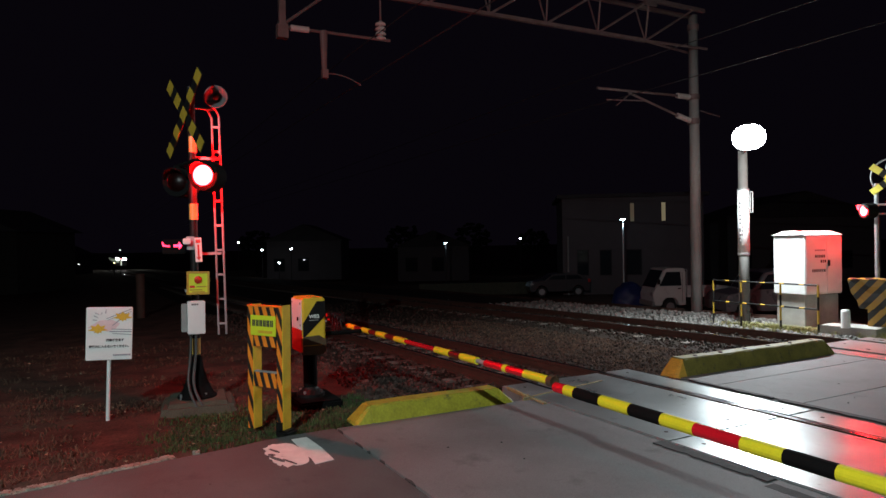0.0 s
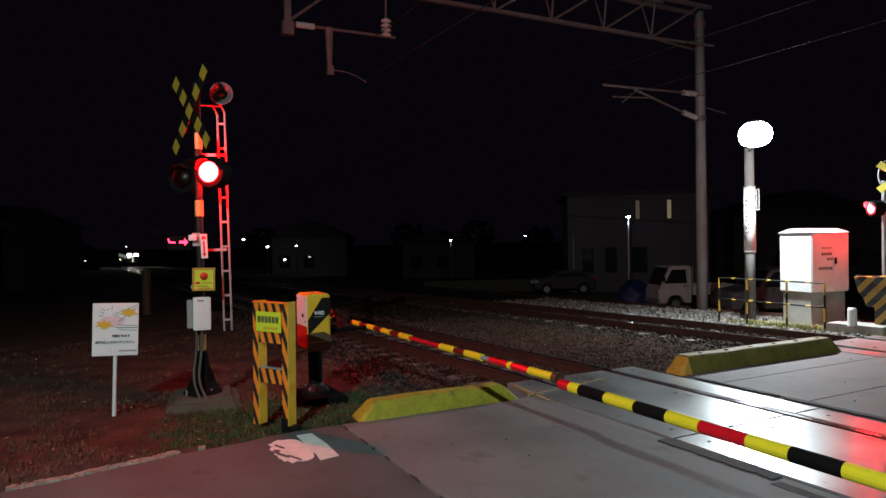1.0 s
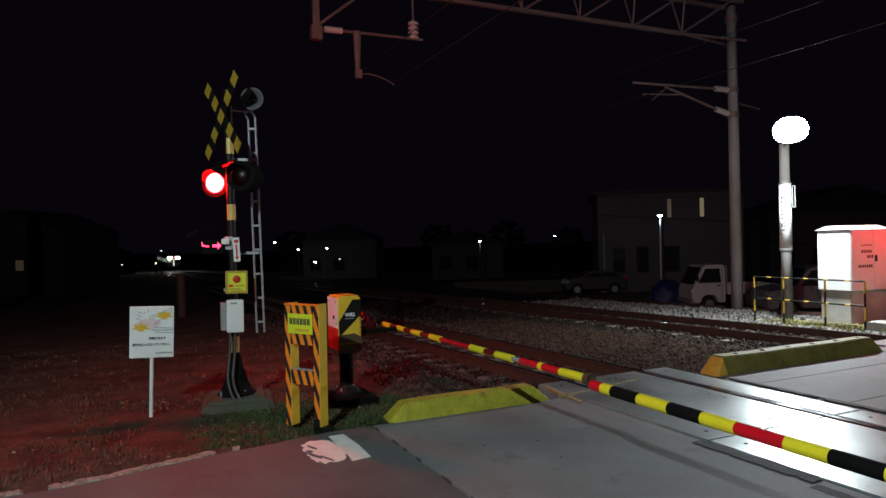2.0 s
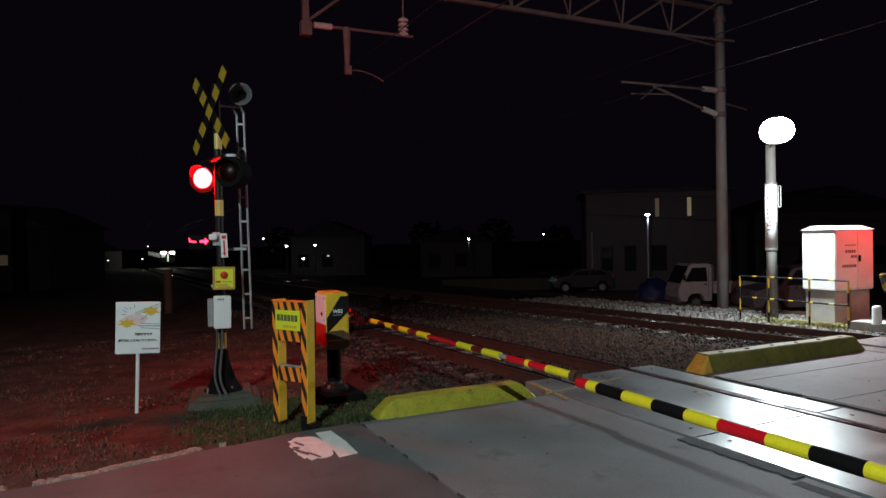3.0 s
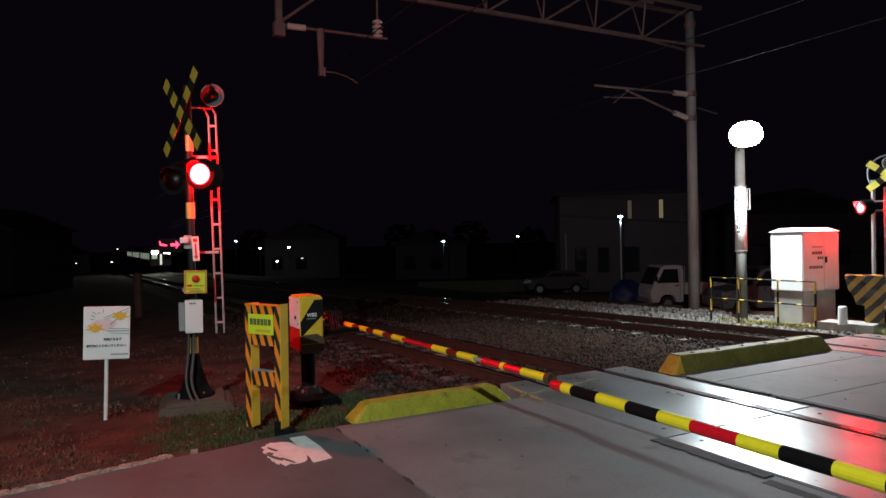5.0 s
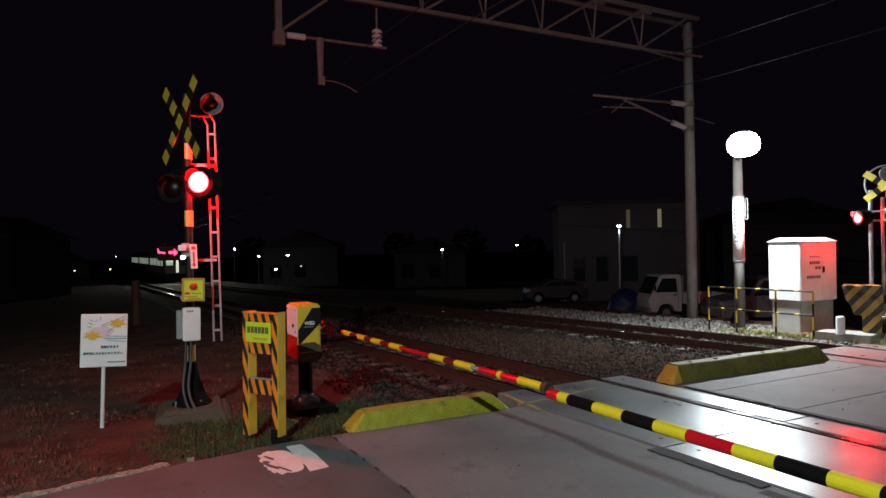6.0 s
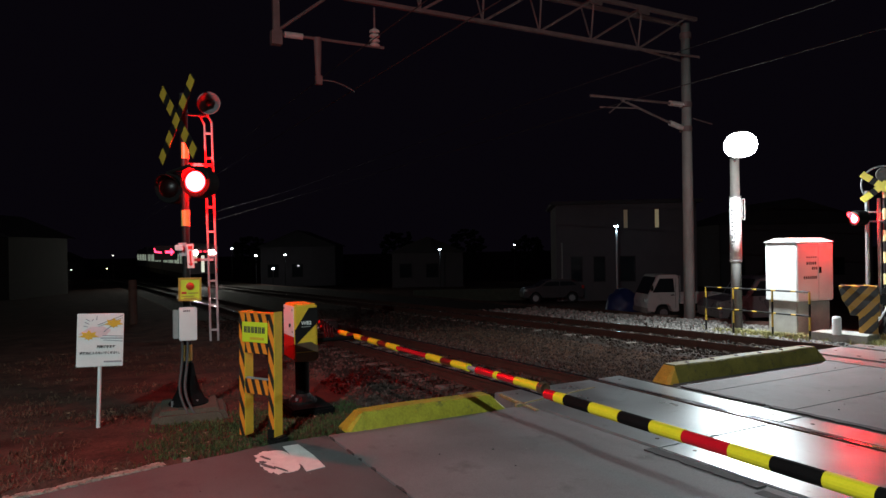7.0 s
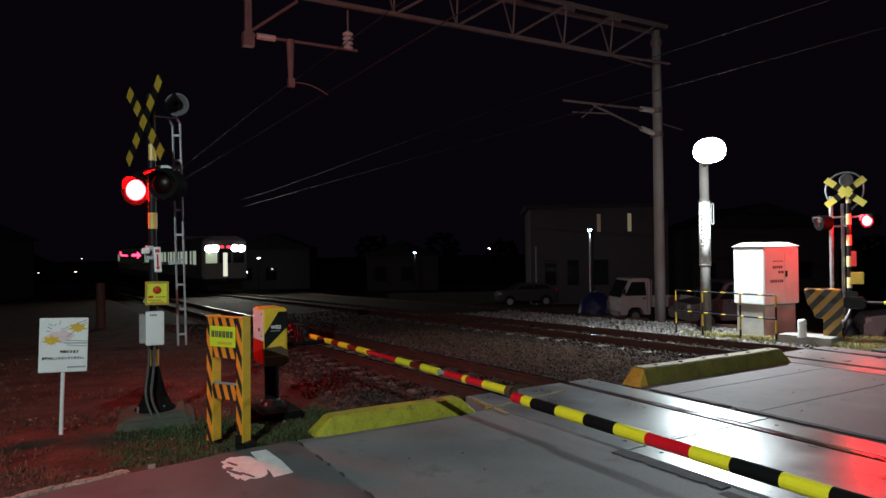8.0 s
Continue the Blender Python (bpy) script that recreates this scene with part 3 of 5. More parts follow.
def build_signal():
    s = thing("crossing_signal", T(-7.62, 1.0, 0.08, 82.5), "black and yellow crossing signal post with crossed boards and red lamps", "crossing signal")
    part("pole", rods(((0.027, 0, 0.3), (0.02, 0, 3.32), 0.042), seg=16), BLACK, s, smooth=False)
    for lo, hi in ((2.62, 2.79), (1.9, 2.07), (0.46, 0.63)):
        part("band", rods(((0.026, 0, lo), (0.026, 0, hi), 0.0455), seg=16), BAND_YELLOW, s, "pale yellow reflective band")
    part("foot", lathe(bmesh.new(), [(0.2, 0.0), (0.2, 0.02), (0.165, 0.05), (0.115, 0.16), (0.075, 0.3), (0.055, 0.42), (0.045, 0.44)], 20, pose(0.027, 0, 0)), MATT_BLACK, s, "flared black cast-iron foot", smooth=True)
    for k in range(4):
        part("anchor_bolt", rods(((0.175 * math.cos(k * 1.57 + 0.7), 0.175 * math.sin(k * 1.57 + 0.7), 0.0), (0.175 * math.cos(k * 1.57 + 0.7), 0.175 * math.sin(k * 1.57 + 0.7), 0.06), 0.013), seg=6), STEEL, s)
    crossbuck(s, pose(-0.035, -0.06, 3.01, 0, 0, -65), MUSTARD_PAINT, 0.56)
    # lamps on a cross arm that runs beside the road
    part("cross_arm", rods(((0.07, -0.36, 2.50), (-0.15, 0.34, 2.50), 0.022), ((0.12, -0.24, 2.33), (0.0, 0.0, 2.33), 0.016)), BLACK, s)
    lamp_head(s, pose(0.172, -0.35, 2.335, 0, 0, -27), SIGNAL_RED, True, 1.04)
    lamp_head(s, pose(-0.085, 0.3, 2.325, 0, 0, -28), SIGNAL_RED, False, 1.1)
    # direction indicator
    ind = part("direction_indicator", boxed(-0.34, -0.03, -0.1, 0.02, 1.56, 1.71), MATT_BLACK, s, "black box with a lit red arrow", m=pose(-0.09, 0, -0.02) @ Matrix.Diagonal((0.74, 1, 1, 1)) @ pose(0.072, 0, 0), bevel=0.01)
    bm = prism(bmesh.new(), [(-0.19, 1.632), (-0.12, 1.632), (-0.12, 1.605), (-0.072, 1.645), (-0.12, 1.685), (-0.12, 1.658), (-0.19, 1.658)], -0.104, -0.1)
    part("arrow", bm, ARROW_RED, ind, "glowing red arrow")
    bm = prism(bmesh.new(), [(-0.33, 1.64), (-0.24, 1.632), (-0.24, 1.648), (-0.315, 1.655), (-0.325, 1.685), (-0.34, 1.685)], -0.104, -0.1)
    part("arrow_tail", bm, ARROW_RED, ind)
    part("bracket", boxed(-0.05, 0.03, -0.05, -0.03, 1.58, 1.72), STEEL, s)
    part("small_box", boxed(-0.085, -0.005, -0.12, -0.05, 1.64, 1.70), WHITE, s, bevel=0.006)
    # small red arrow plate
    plate = part("arrow_plate", boxed(0.012, 0.105, -0.075, -0.065, 1.45, 1.745), WHITE, s, "white plate with a red downward arrow", m=pose(0.068, 0, 1.58, 0, -2, 0) @ Matrix.Diagonal((0.75, 1, 0.88, 1)) @ pose(-0.0585, 0, -1.6), bevel=0.004)
    bm = prism(bmesh.new(), [(0.058, 1.47), (0.09, 1.51), (0.07, 1.51), (0.07, 1.66), (0.046, 1.66), (0.046, 1.51), (0.026, 1.51)], -0.078, -0.0745)
    part("red_arrow", bm, RED, plate)
    part("red_bar", boxed(0.03, 0.088, -0.078, -0.0745, 1.68, 1.72), RED, plate)
    # emergency button box
    eb = part("emergency_box", boxed(-0.06, 0.2, -0.17, -0.05, 1.06, 1.34), LIME, s, "lime yellow emergency button box", m=pose(-0.018, -0.02, 0.235, 0, 1, 0) @ Matrix.Diagonal((0.83, 0.83, 0.83, 1)), bevel=0.012)
    part("rim", rim(-0.066, 0.206, -0.176, 1.054, 1.346, 0.024), MUSTARD_PAINT, eb)
    part("button", lathe(bmesh.new(), [(0.048, 0), (0.048, 0.014), (0.03, 0.022), (0.015, 0.03)], 18, pose(0.07, -0.17, 1.24, 90)), BUTTON_RED, eb, "round red push button")
    for k, (x0, x1, z) in enumerate(((-0.03, 0.03, 1.14), (0.05, 0.17, 1.145), (-0.03, 0.12, 1.105), (0.0, 0.15, 1.08))):
        part("text_bar", boxed(x0, x1, -0.1735, -0.169, z, z + (0.028 if k == 0 else 0.014)), RED if k == 0 else MUSTARD_PAINT, eb)
    part("hinge", rods(((-0.075, -0.11, 1.08), (-0.075, -0.11, 1.12), 0.014)), GREY, eb)
    # terminal box
    tb = part("terminal_box", boxed(-0.01, 0.19, -0.19, -0.07, 0.63, 1.0), WHITE, s, "pale grey metal terminal box", m=pose(-0.062, 0, 0.109, 0, 0.5, 4) @ Matrix.Diagonal((0.87, 1, 0.93, 1)), bevel=0.008)
    part("box_side", boxed(-0.075, -0.012, -0.12, 0.0, 0.65, 0.97), GREY, tb, bevel=0.006)
    for k in range(4):
        part("text_bar", boxed(0.035 + 0.02 * k, 0.047 + 0.02 * k, -0.1935, -0.189, 0.955, 0.975), INK, tb)
    for x, dx in ((-0.035, 0.02), (0.015, 0.04)):
        tube("conduit", [(x + 0.01, -0.11, 0.72), (x + 0.015, -0.12, 0.45), (x - 0.045, -0.17, 0.25), (x - 0.01, -0.26, 0.06), (x + dx + 0.1, -0.36, -0.16)], 0.0145, CONDUIT_GREY, s)
    # loudspeaker mast with rungs, held by brackets
    mast = part("speaker_mast", rods(((0.225, 0.12, 0.64), (0.195, 0.12, 3.02), 0.012), ((0.305, 0.12, 0.64), (0.27, 0.12, 3.05), 0.012), seg=8), STEEL, s, "galvanised ladder mast", m=pose(0.038, 0, 0))
    for k in range(9):
        z = 0.75 + 0.27 * k
        u = (z - 0.64) / 2.4
        part("rung", boxed(0.225 - 0.03 * u, 0.305 - 0.035 * u, 0.11, 0.13, z, z + 0.022), STEEL, mast)
    part("mast_head", rods(((0.195, 0.12, 3.02), (0.15, 0.08, 3.1), 0.012), ((0.27, 0.12, 3.05), (0.22, 0.08, 3.13), 0.012), ((0.0, 0.02, 3.1), (0.22, 0.1, 3.11), 0.014), seg=8), STEEL, mast)
    for z in (1.52, 2.36, 2.56):
        part("mast_bracket", boxed(0.0, 0.27, 0.105, 0.117, z, z + 0.03), STEEL, mast)
    horn = part("loudspeaker", lathe(bmesh.new(), [(0.045, 0.2), (0.055, 0.1), (0.075, 0.04), (0.115, 0.0), (0.125, -0.012), (0.118, -0.014), (0.1, 0.0), (0.05, 0.05), (0.02, 0.06)], 24, pose(0.278, 0.0, 3.23, -90, 0, 0) @ pose(0, 0, 0, 0, 12, 0)), DARK_GREY, s, "grey horn loudspeaker", smooth=True)
    part("horn_throat", lathe(bmesh.new(), [(0.03, 0.0), (0.035, 0.05), (0.01, 0.07)], 14, pose(0.278, 0.03, 3.23, 90, 0, 0)), BLACK, horn)
    # concrete pad is a thing of its own
    pad = bmesh.new()
    got = box(pad, -0.42, 0.52, -0.5, 0.5, -0.3, 0.0)
    for v in got:
        if v.co.z > -0.1:
            v.co.x *= 0.68
            v.co.y *= 0.68
    p = part("concrete_base", pad, MOSSY, None, m=T(-7.62, 1.0, 0.082, 82.5), bevel=0.045)
    tagged(p, "low mossy concrete base under the signal post", "concrete base")
    return s


def rim(x0, x1, y, z0, z1, w):
    bm = bmesh.new()
    for b in ((x0, x1, z0, z0 + w), (x0, x1, z1 - w, z1), (x0, x0 + w, z0 + w, z1 - w), (x1 - w, x1, z0 + w, z1 - w)):
        box(bm, b[0], b[1], y - 0.006, y + 0.02, b[2], b[3])
    return bm


BAND_YELLOW = mat("band_yellow", (0.68, 0.47, 0.12), 0.4, 0, 0.1, 9, 0.03, 80)
DARK_GREY = mat("dark_grey_paint", (0.11, 0.105, 0.11), 0.55, 0, 0.2, 7, 0.1, 80)
MUSTARD_PAINT = mat("mustard_reflector", (0.45, 0.29, 0.03), 0.5, 0, 0.15, 9, 0.05, 80, (0.25, 0.16, 0.03), 0.66)
build_signal()


def build_warning_sign():
    s = thing("warning_sign", T(-7.495, 0.16, -0.05, 84) @ pose(0, 0, 0, 0, 2.2, 0), "white notice board with yellow sparks on a white post", "sign")
    part("post", rods(((0, 0, -0.06), (0, 0, 1.1), 0.019), seg=14), WHITE, s)
    bm = boxed(-0.222, 0.222, -0.032, -0.02, 0.655, 1.185)
    board = part("board", bm, WHITE, s, m=pose(0, 0, -0.018) @ Matrix.Diagonal((0.935, 1, 0.99, 1)), bevel=0.005)
    y0, y1 = -0.0355, -0.0315

    def patch(name, outline, material):
        part(name, prism(bmesh.new(), outline, y0, y1), material, board)

    def burst(cx, cz, r, flat):
        pts = []
        for k in range(16):
            g = 2 * math.pi * k / 16
            rr = r * (1.0 if k % 2 == 0 else 0.62)
            if math.sin(g) < -0.1:
                rr *= 0.55
            pts.append((cx + rr * math.cos(g) * 1.15, cz + rr * math.sin(g) * flat))
        patch("yellow_burst", pts, MUSTARD)
    part("pale_cloud", prism(bmesh.new(), [(-0.21, 0.98), (-0.1, 1.05), (0.02, 1.06), (0.1, 1.02), (0.06, 0.97), (-0.02, 0.94), (-0.1, 0.97)], -0.0335, -0.0315), PINK, board)
    burst(0.125, 1.075, 0.085, 0.8)
    burst(-0.11, 0.955, 0.085, 0.8)
    for x0, z0, x1, z1, w in ((-0.03, 1.07, 0.21, 1.165, 0.006), (-0.02, 1.055, 0.21, 1.14, 0.004), (0.03, 1.0, 0.1, 1.06, 0.008), (0.0, 0.94, 0.215, 0.935, 0.009), (0.02, 0.965, 0.215, 0.955, 0.006), (0.03, 0.92, 0.215, 0.905, 0.006),
                              (-0.15, 1.1, -0.11, 1.08, 0.006), (-0.14, 1.13, -0.1, 1.11, 0.006), (-0.16, 1.06, -0.12, 1.055, 0.006), (-0.04, 1.12, -0.035, 1.16, 0.006), (-0.085, 1.11, -0.07, 1.13, 0.006)):
        d = Vector((x1 - x0, z1 - z0)).normalized()
        px, pz = -d.y * w / 2, d.x * w / 2
        patch("drawn_line", [(x0 - px, z0 - pz), (x1 - px, z1 - pz), (x1 + px, z1 + pz), (x0 + px, z0 + pz)], GREY_INK)
    random.seed(3)
    for x0, x1, z, h in ((0.04, 0.2, 0.695, 0.016),):
        x = x0
        while x < x1:
            w = h * random.uniform(0.6, 0.95)
            patch("text_bar", [(x, z), (x + w, z), (x + w, z + h), (x, z + h)], INK if h > 0.02 else GREY_INK)
            x += w + h * 0.22
    lettering("列車がきます", pose(0.056, -0.0335, 0.852, 90), INK, board, 0.029, bold=0.0012)
    lettering("線路内に入らないでください。", pose(0.008, -0.0335, 0.79, 90), INK, board, 0.0285, bold=0.0012)
    for z in (0.72, 1.12):
        part("clamp", boxed(-0.03, 0.04, -0.02, 0.024, z, z + 0.02), STEEL, s)


def build_barricade():
    s = thing("barricade", T(-6.279, 1.324, 0.012, 34) @ pose(0, 0, 0, 0, 0.8, 0) @ Matrix.Diagonal((0.87, 1, 0.965, 1)), "orange and black striped steel barricade with yellow posts", "barricade")
    w = 0.4
    for x in (0.0, w):
        part("post", boxed(x - 0.062, x + 0.012, 0.0, 0.012, 0.0, 1.17), ORANGE_BLACK_POST, s, "striped orange and black post face", bevel=0.002)
        part("post_flange", boxed(x + 0.012, x + 0.022, 0.0, 0.105, 0.0, 1.185), YELLOW, s, "plain yellow post flange", bevel=0.002)
        if x:
            part("foot", boxed(x - 0.066, x + 0.016, -0.01, -0.002, -0.04, 0.1), BLACK, s)
    part("upper_panel", boxed(0.023, w - 0.064, -0.006, 0.008, 0.79, 1.165), ORANGE_BLACK, s, "striped orange and black panel", bevel=0.002)
    part("lower_panel", boxed(0.023, w - 0.064, -0.006, 0.008, 0.41, 0.545), ORANGE_BLACK, s, "striped orange and black panel", bevel=0.002)
    part("top_rail", boxed(-0.06, w + 0.02, -0.008, 0.05, 1.166, 1.178), ORANGE, s)
    part("panel_lip", boxed(0.023, w - 0.064, 0.008, 0.05, 0.546, 0.556), GREY, s)
    pl = part("plate", boxed(0.0, 0.345, -0.018, -0.008, 0.895, 1.085), LIME, s, "lime yellow plate with dark print", bevel=0.003)
    for k in range(6):
        x = 0.03 + 0.049 * k
        part("text_bar", boxed(x, x + 0.015, -0.0208, -0.0175, 0.983, 1.043), INK, pl)
        part("text_bar", boxed(x + 0.021, x + 0.037, -0.0208, -0.0175, 0.983, 1.043), INK, pl)
    part("text_bar", boxed(0.11, 0.3, -0.0205, -0.0175, 0.92, 0.945), MUSTARD, pl)
    bm = bmesh.new()
    box(bm, w - 0.05, w + 0.09, -0.03, 0.13, -0.08, 0.03)
    part("footing", bm, BLACK, s, bevel=0.02)


def lettering(body, m, material, parent, size, extrude=0.002, bold=0.0):
    cu = bpy.data.curves.new("letters", "FONT")
    cu.body, cu.size, cu.extrude, cu.align_x, cu.align_y, cu.resolution_u = body, size, extrude, "CENTER", "CENTER", 3
    cu.offset = bold
    o = new("tmp", cu)
    me = bpy.data.meshes.new_from_object(o.evaluated_get(bpy.context.evaluated_depsgraph_get()))
    bpy.data.objects.remove(o)
    me.materials.clear()
    me.materials.append(material)
    ob = new("lettering", me)
    ob.parent, ob.matrix_basis = parent, m
    return ob


def build_barrier(name, base, sleeves, lettered, cap, thick):
    """A barrier machine with its lowered arm; local x runs out along the arm."""
    s = thing(name, base, "yellow and black barrier machine with its striped arm lowered", "barrier machine", "crossing barriers")
    body = part("body", boxed(-0.42, 0.0, -0.125, 0.125, 0.55, 1.13), YELLOW, s, "yellow machine casing", bevel=0.018)
    part("side_sheet", boxed(-0.40, -0.02, -0.131, -0.124, 0.79, 1.11), WHITE, body, "pale side sheet")
    part("side_sheet_low", boxed(-0.40, -0.02, -0.131, -0.124, 0.55, 0.785), RED, body, "red side sheet")
    bm = prism(bmesh.new(), [(-0.122, 0.7), (-0.122, 0.86), (0.03, 1.09), (0.122, 1.09), (0.122, 0.93)], -0.004, 0.0, pose(0.0025, 0, 0, 0, 0, 90))
    part("black_band", bm, BLACK, body)
    bm = prism(bmesh.new(), [(-0.126, 0.53), (-0.126, 0.72), (0.05, 0.73), (0.126, 0.68), (0.126, 0.55), (0.07, 0.52)], -0.02, 0.0, pose(0.0, 0, 0, 0, 0, 90))
    part("lower_flap", bm, FLAP, body, "dark brown lower flap", bevel=0.006)
    part("flap_edge", boxed(0.021, 0.024, -0.12, 0.08, 0.625, 0.63), YELLOW, body)
    part("latch", rods(((-0.15, -0.14, 0.9), (-0.15, -0.128, 0.9), 0.02)), BLACK, body)
    for x, z in ((-0.37, 1.07), (-0.06, 1.07), (-0.06, 0.84)):
        part("rivet", rods(((x, -0.136, z), (x, -0.128, z), 0.012)), GREY, body)
    if lettered:
        lettering("WB2", pose(0.008, 0.0, 0.93, 90, 0, 90), WHITE, body, 0.052, bold=0.0015)
        part("text_bar", boxed(0.0065, 0.009, -0.055, 0.045, 0.888, 0.896), GREY, body)
    part("column", rods(((-0.17, 0, 0.1), (-0.17, 0, 0.62), 0.075), seg=18), MATT_BLACK, s, "thick black column")
    part("flange", lathe(bmesh.new(), [(0.15, 0.06), (0.15, 0.09), (0.09, 0.14), (0.078, 0.16)], 18, pose(-0.17, 0, 0)), BLACK, s)
    for k in range(4):
        g = k * 1.57 + 0.78
        part("anchor_bolt", rods(((-0.17 + 0.125 * math.cos(g), 0.125 * math.sin(g), 0.08), (-0.17 + 0.125 * math.cos(g), 0.125 * math.sin(g), 0.13), 0.014), seg=6), STEEL, s)
    part("base_block", boxed(-0.42, 0.2, -0.22, 0.24, -0.12, 0.065), MATT_BLACK, s, "black base block", bevel=0.02)
    # drive shaft, counterweight and arm
    part("shaft", rods(((-0.2, 0.1, 0.71), (-0.2, 0.64, 0.71), 0.024), seg=12), MATT_BLACK, s)
    cw = part("counterweight", boxed(-1.32, -1.0, 0.55, 0.71, 0.68, 0.82), BLACK, s, bevel=0.02)
    part("reflector", rods(((-1.25, 0.54, 0.8), (-1.25, 0.55, 0.8), 0.022)), RED, cw)
    part("weight_bar", rods(((-1.2, 0.63, 0.73), (-0.1, 0.63, 0.715), 0.018)), BLACK, s)
    for k in range(4):
        tube("cable", [(-1.1 + 0.1 * k, 0.6, 0.72), (-1.12 + 0.12 * k, 0.55, 0.92 - 0.03 * k), (-1.0 + 0.1 * k, 0.5, 0.84), (-0.85 + 0.1 * k, 0.5, 0.64)], 0.012, BLACK, s)
    for k in range(5):
        part("arm_bolt", rods(((-1.28 + 0.12 * k, 0.53, 0.72 + 0.03 * (k % 3)), (-1.28 + 0.12 * k, 0.55, 0.72 + 0.03 * (k % 3)), 0.014), seg=8), RED if k == 1 else STEEL, s)
    x0, x1 = sleeves[0][0], sleeves[-1][1]
    arm = part("arm", rods(((min(x0, -0.3), 0.63, 0.715), (x1, 0.63, 0.745), thick * 0.6), seg=14), GREY, s, "striped barrier arm")
    slope = 0.03 / (x1 - min(x0, -0.3))
    for a0, a1, col in sleeves:
        za, zb = 0.715 + slope * (a0 - min(x0, -0.3)), 0.715 + slope * (a1 - min(x0, -0.3))
        wide = {RED_REFLECT: 0.72 if a1 - a0 > 0.5 else 0.94, DEEP_RED: 0.9}.get(col, 1.0)
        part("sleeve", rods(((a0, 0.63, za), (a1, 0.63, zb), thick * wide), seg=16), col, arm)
    if cap:
        part("arm_cap", lathe(bmesh.new(), [(0.041, 0.0), (0.041, 0.05), (0.034, 0.052), (0.034, 0.04), (0.01, 0.038)], 16, pose(x1, 0.63, 0.745, 0, 90, 0)), FLAP, arm)
    return s


FLAP = mat("brown_flap", (0.09, 0.055, 0.03), 0.5, 0, 0.3, 8, 0.1, 80)
RED_REFLECT = mat("red_reflective", (0.62, 0.01, 0.02), 0.22, 0, 0.1, 8, 0.02, 80)
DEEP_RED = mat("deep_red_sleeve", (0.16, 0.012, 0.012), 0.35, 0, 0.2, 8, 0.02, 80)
SLEEVE_YELLOW = mat("sleeve_yellow", (0.8, 0.7, 0.025), 0.4, 0, 0.1, 8, 0.03, 80, (0.5, 0.36, 0.05), 0.7)
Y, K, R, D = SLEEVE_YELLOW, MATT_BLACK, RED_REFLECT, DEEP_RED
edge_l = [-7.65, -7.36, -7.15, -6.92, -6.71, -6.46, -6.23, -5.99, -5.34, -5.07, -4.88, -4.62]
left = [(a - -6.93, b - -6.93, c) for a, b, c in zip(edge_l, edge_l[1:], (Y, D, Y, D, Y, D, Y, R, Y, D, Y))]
left += [(2.44, 2.70, R), (2.702, 2.75, Y), (2.752, 2.97, R), (2.972, 3.26, Y)]
build_barrier("barrier_machine", T(-6.93, 2.12, 0.0), left, True, True, 0.03)
edge_r = [3.6, 3.49, 3.39, 3.15, 2.9, 2.66, 2.44, 2.16, 1.94, 1.7, 1.49, 1.24, 1.0, 0.75, 0.5, 0.25, 0.0, -0.25, -0.5, -0.75, -1.0, -1.3, -1.6, -1.9]
cols = [R, Y, K, Y, K, Y, R, Y, K, Y, K, Y, K, Y, R, Y, K, Y, K, Y, K, Y, K]
right = [(2.45 + b, 2.45 + a, c) for a, b, c in zip(edge_r, edge_r[1:], cols)]
# the facing machine: its arm comes from beyond the road
build_barrier("barrier_machine", T(2.45, 3.375, -0.03, 180), list(reversed(right)), False, False, 0.036)
build_warning_sign()
build_barricade()


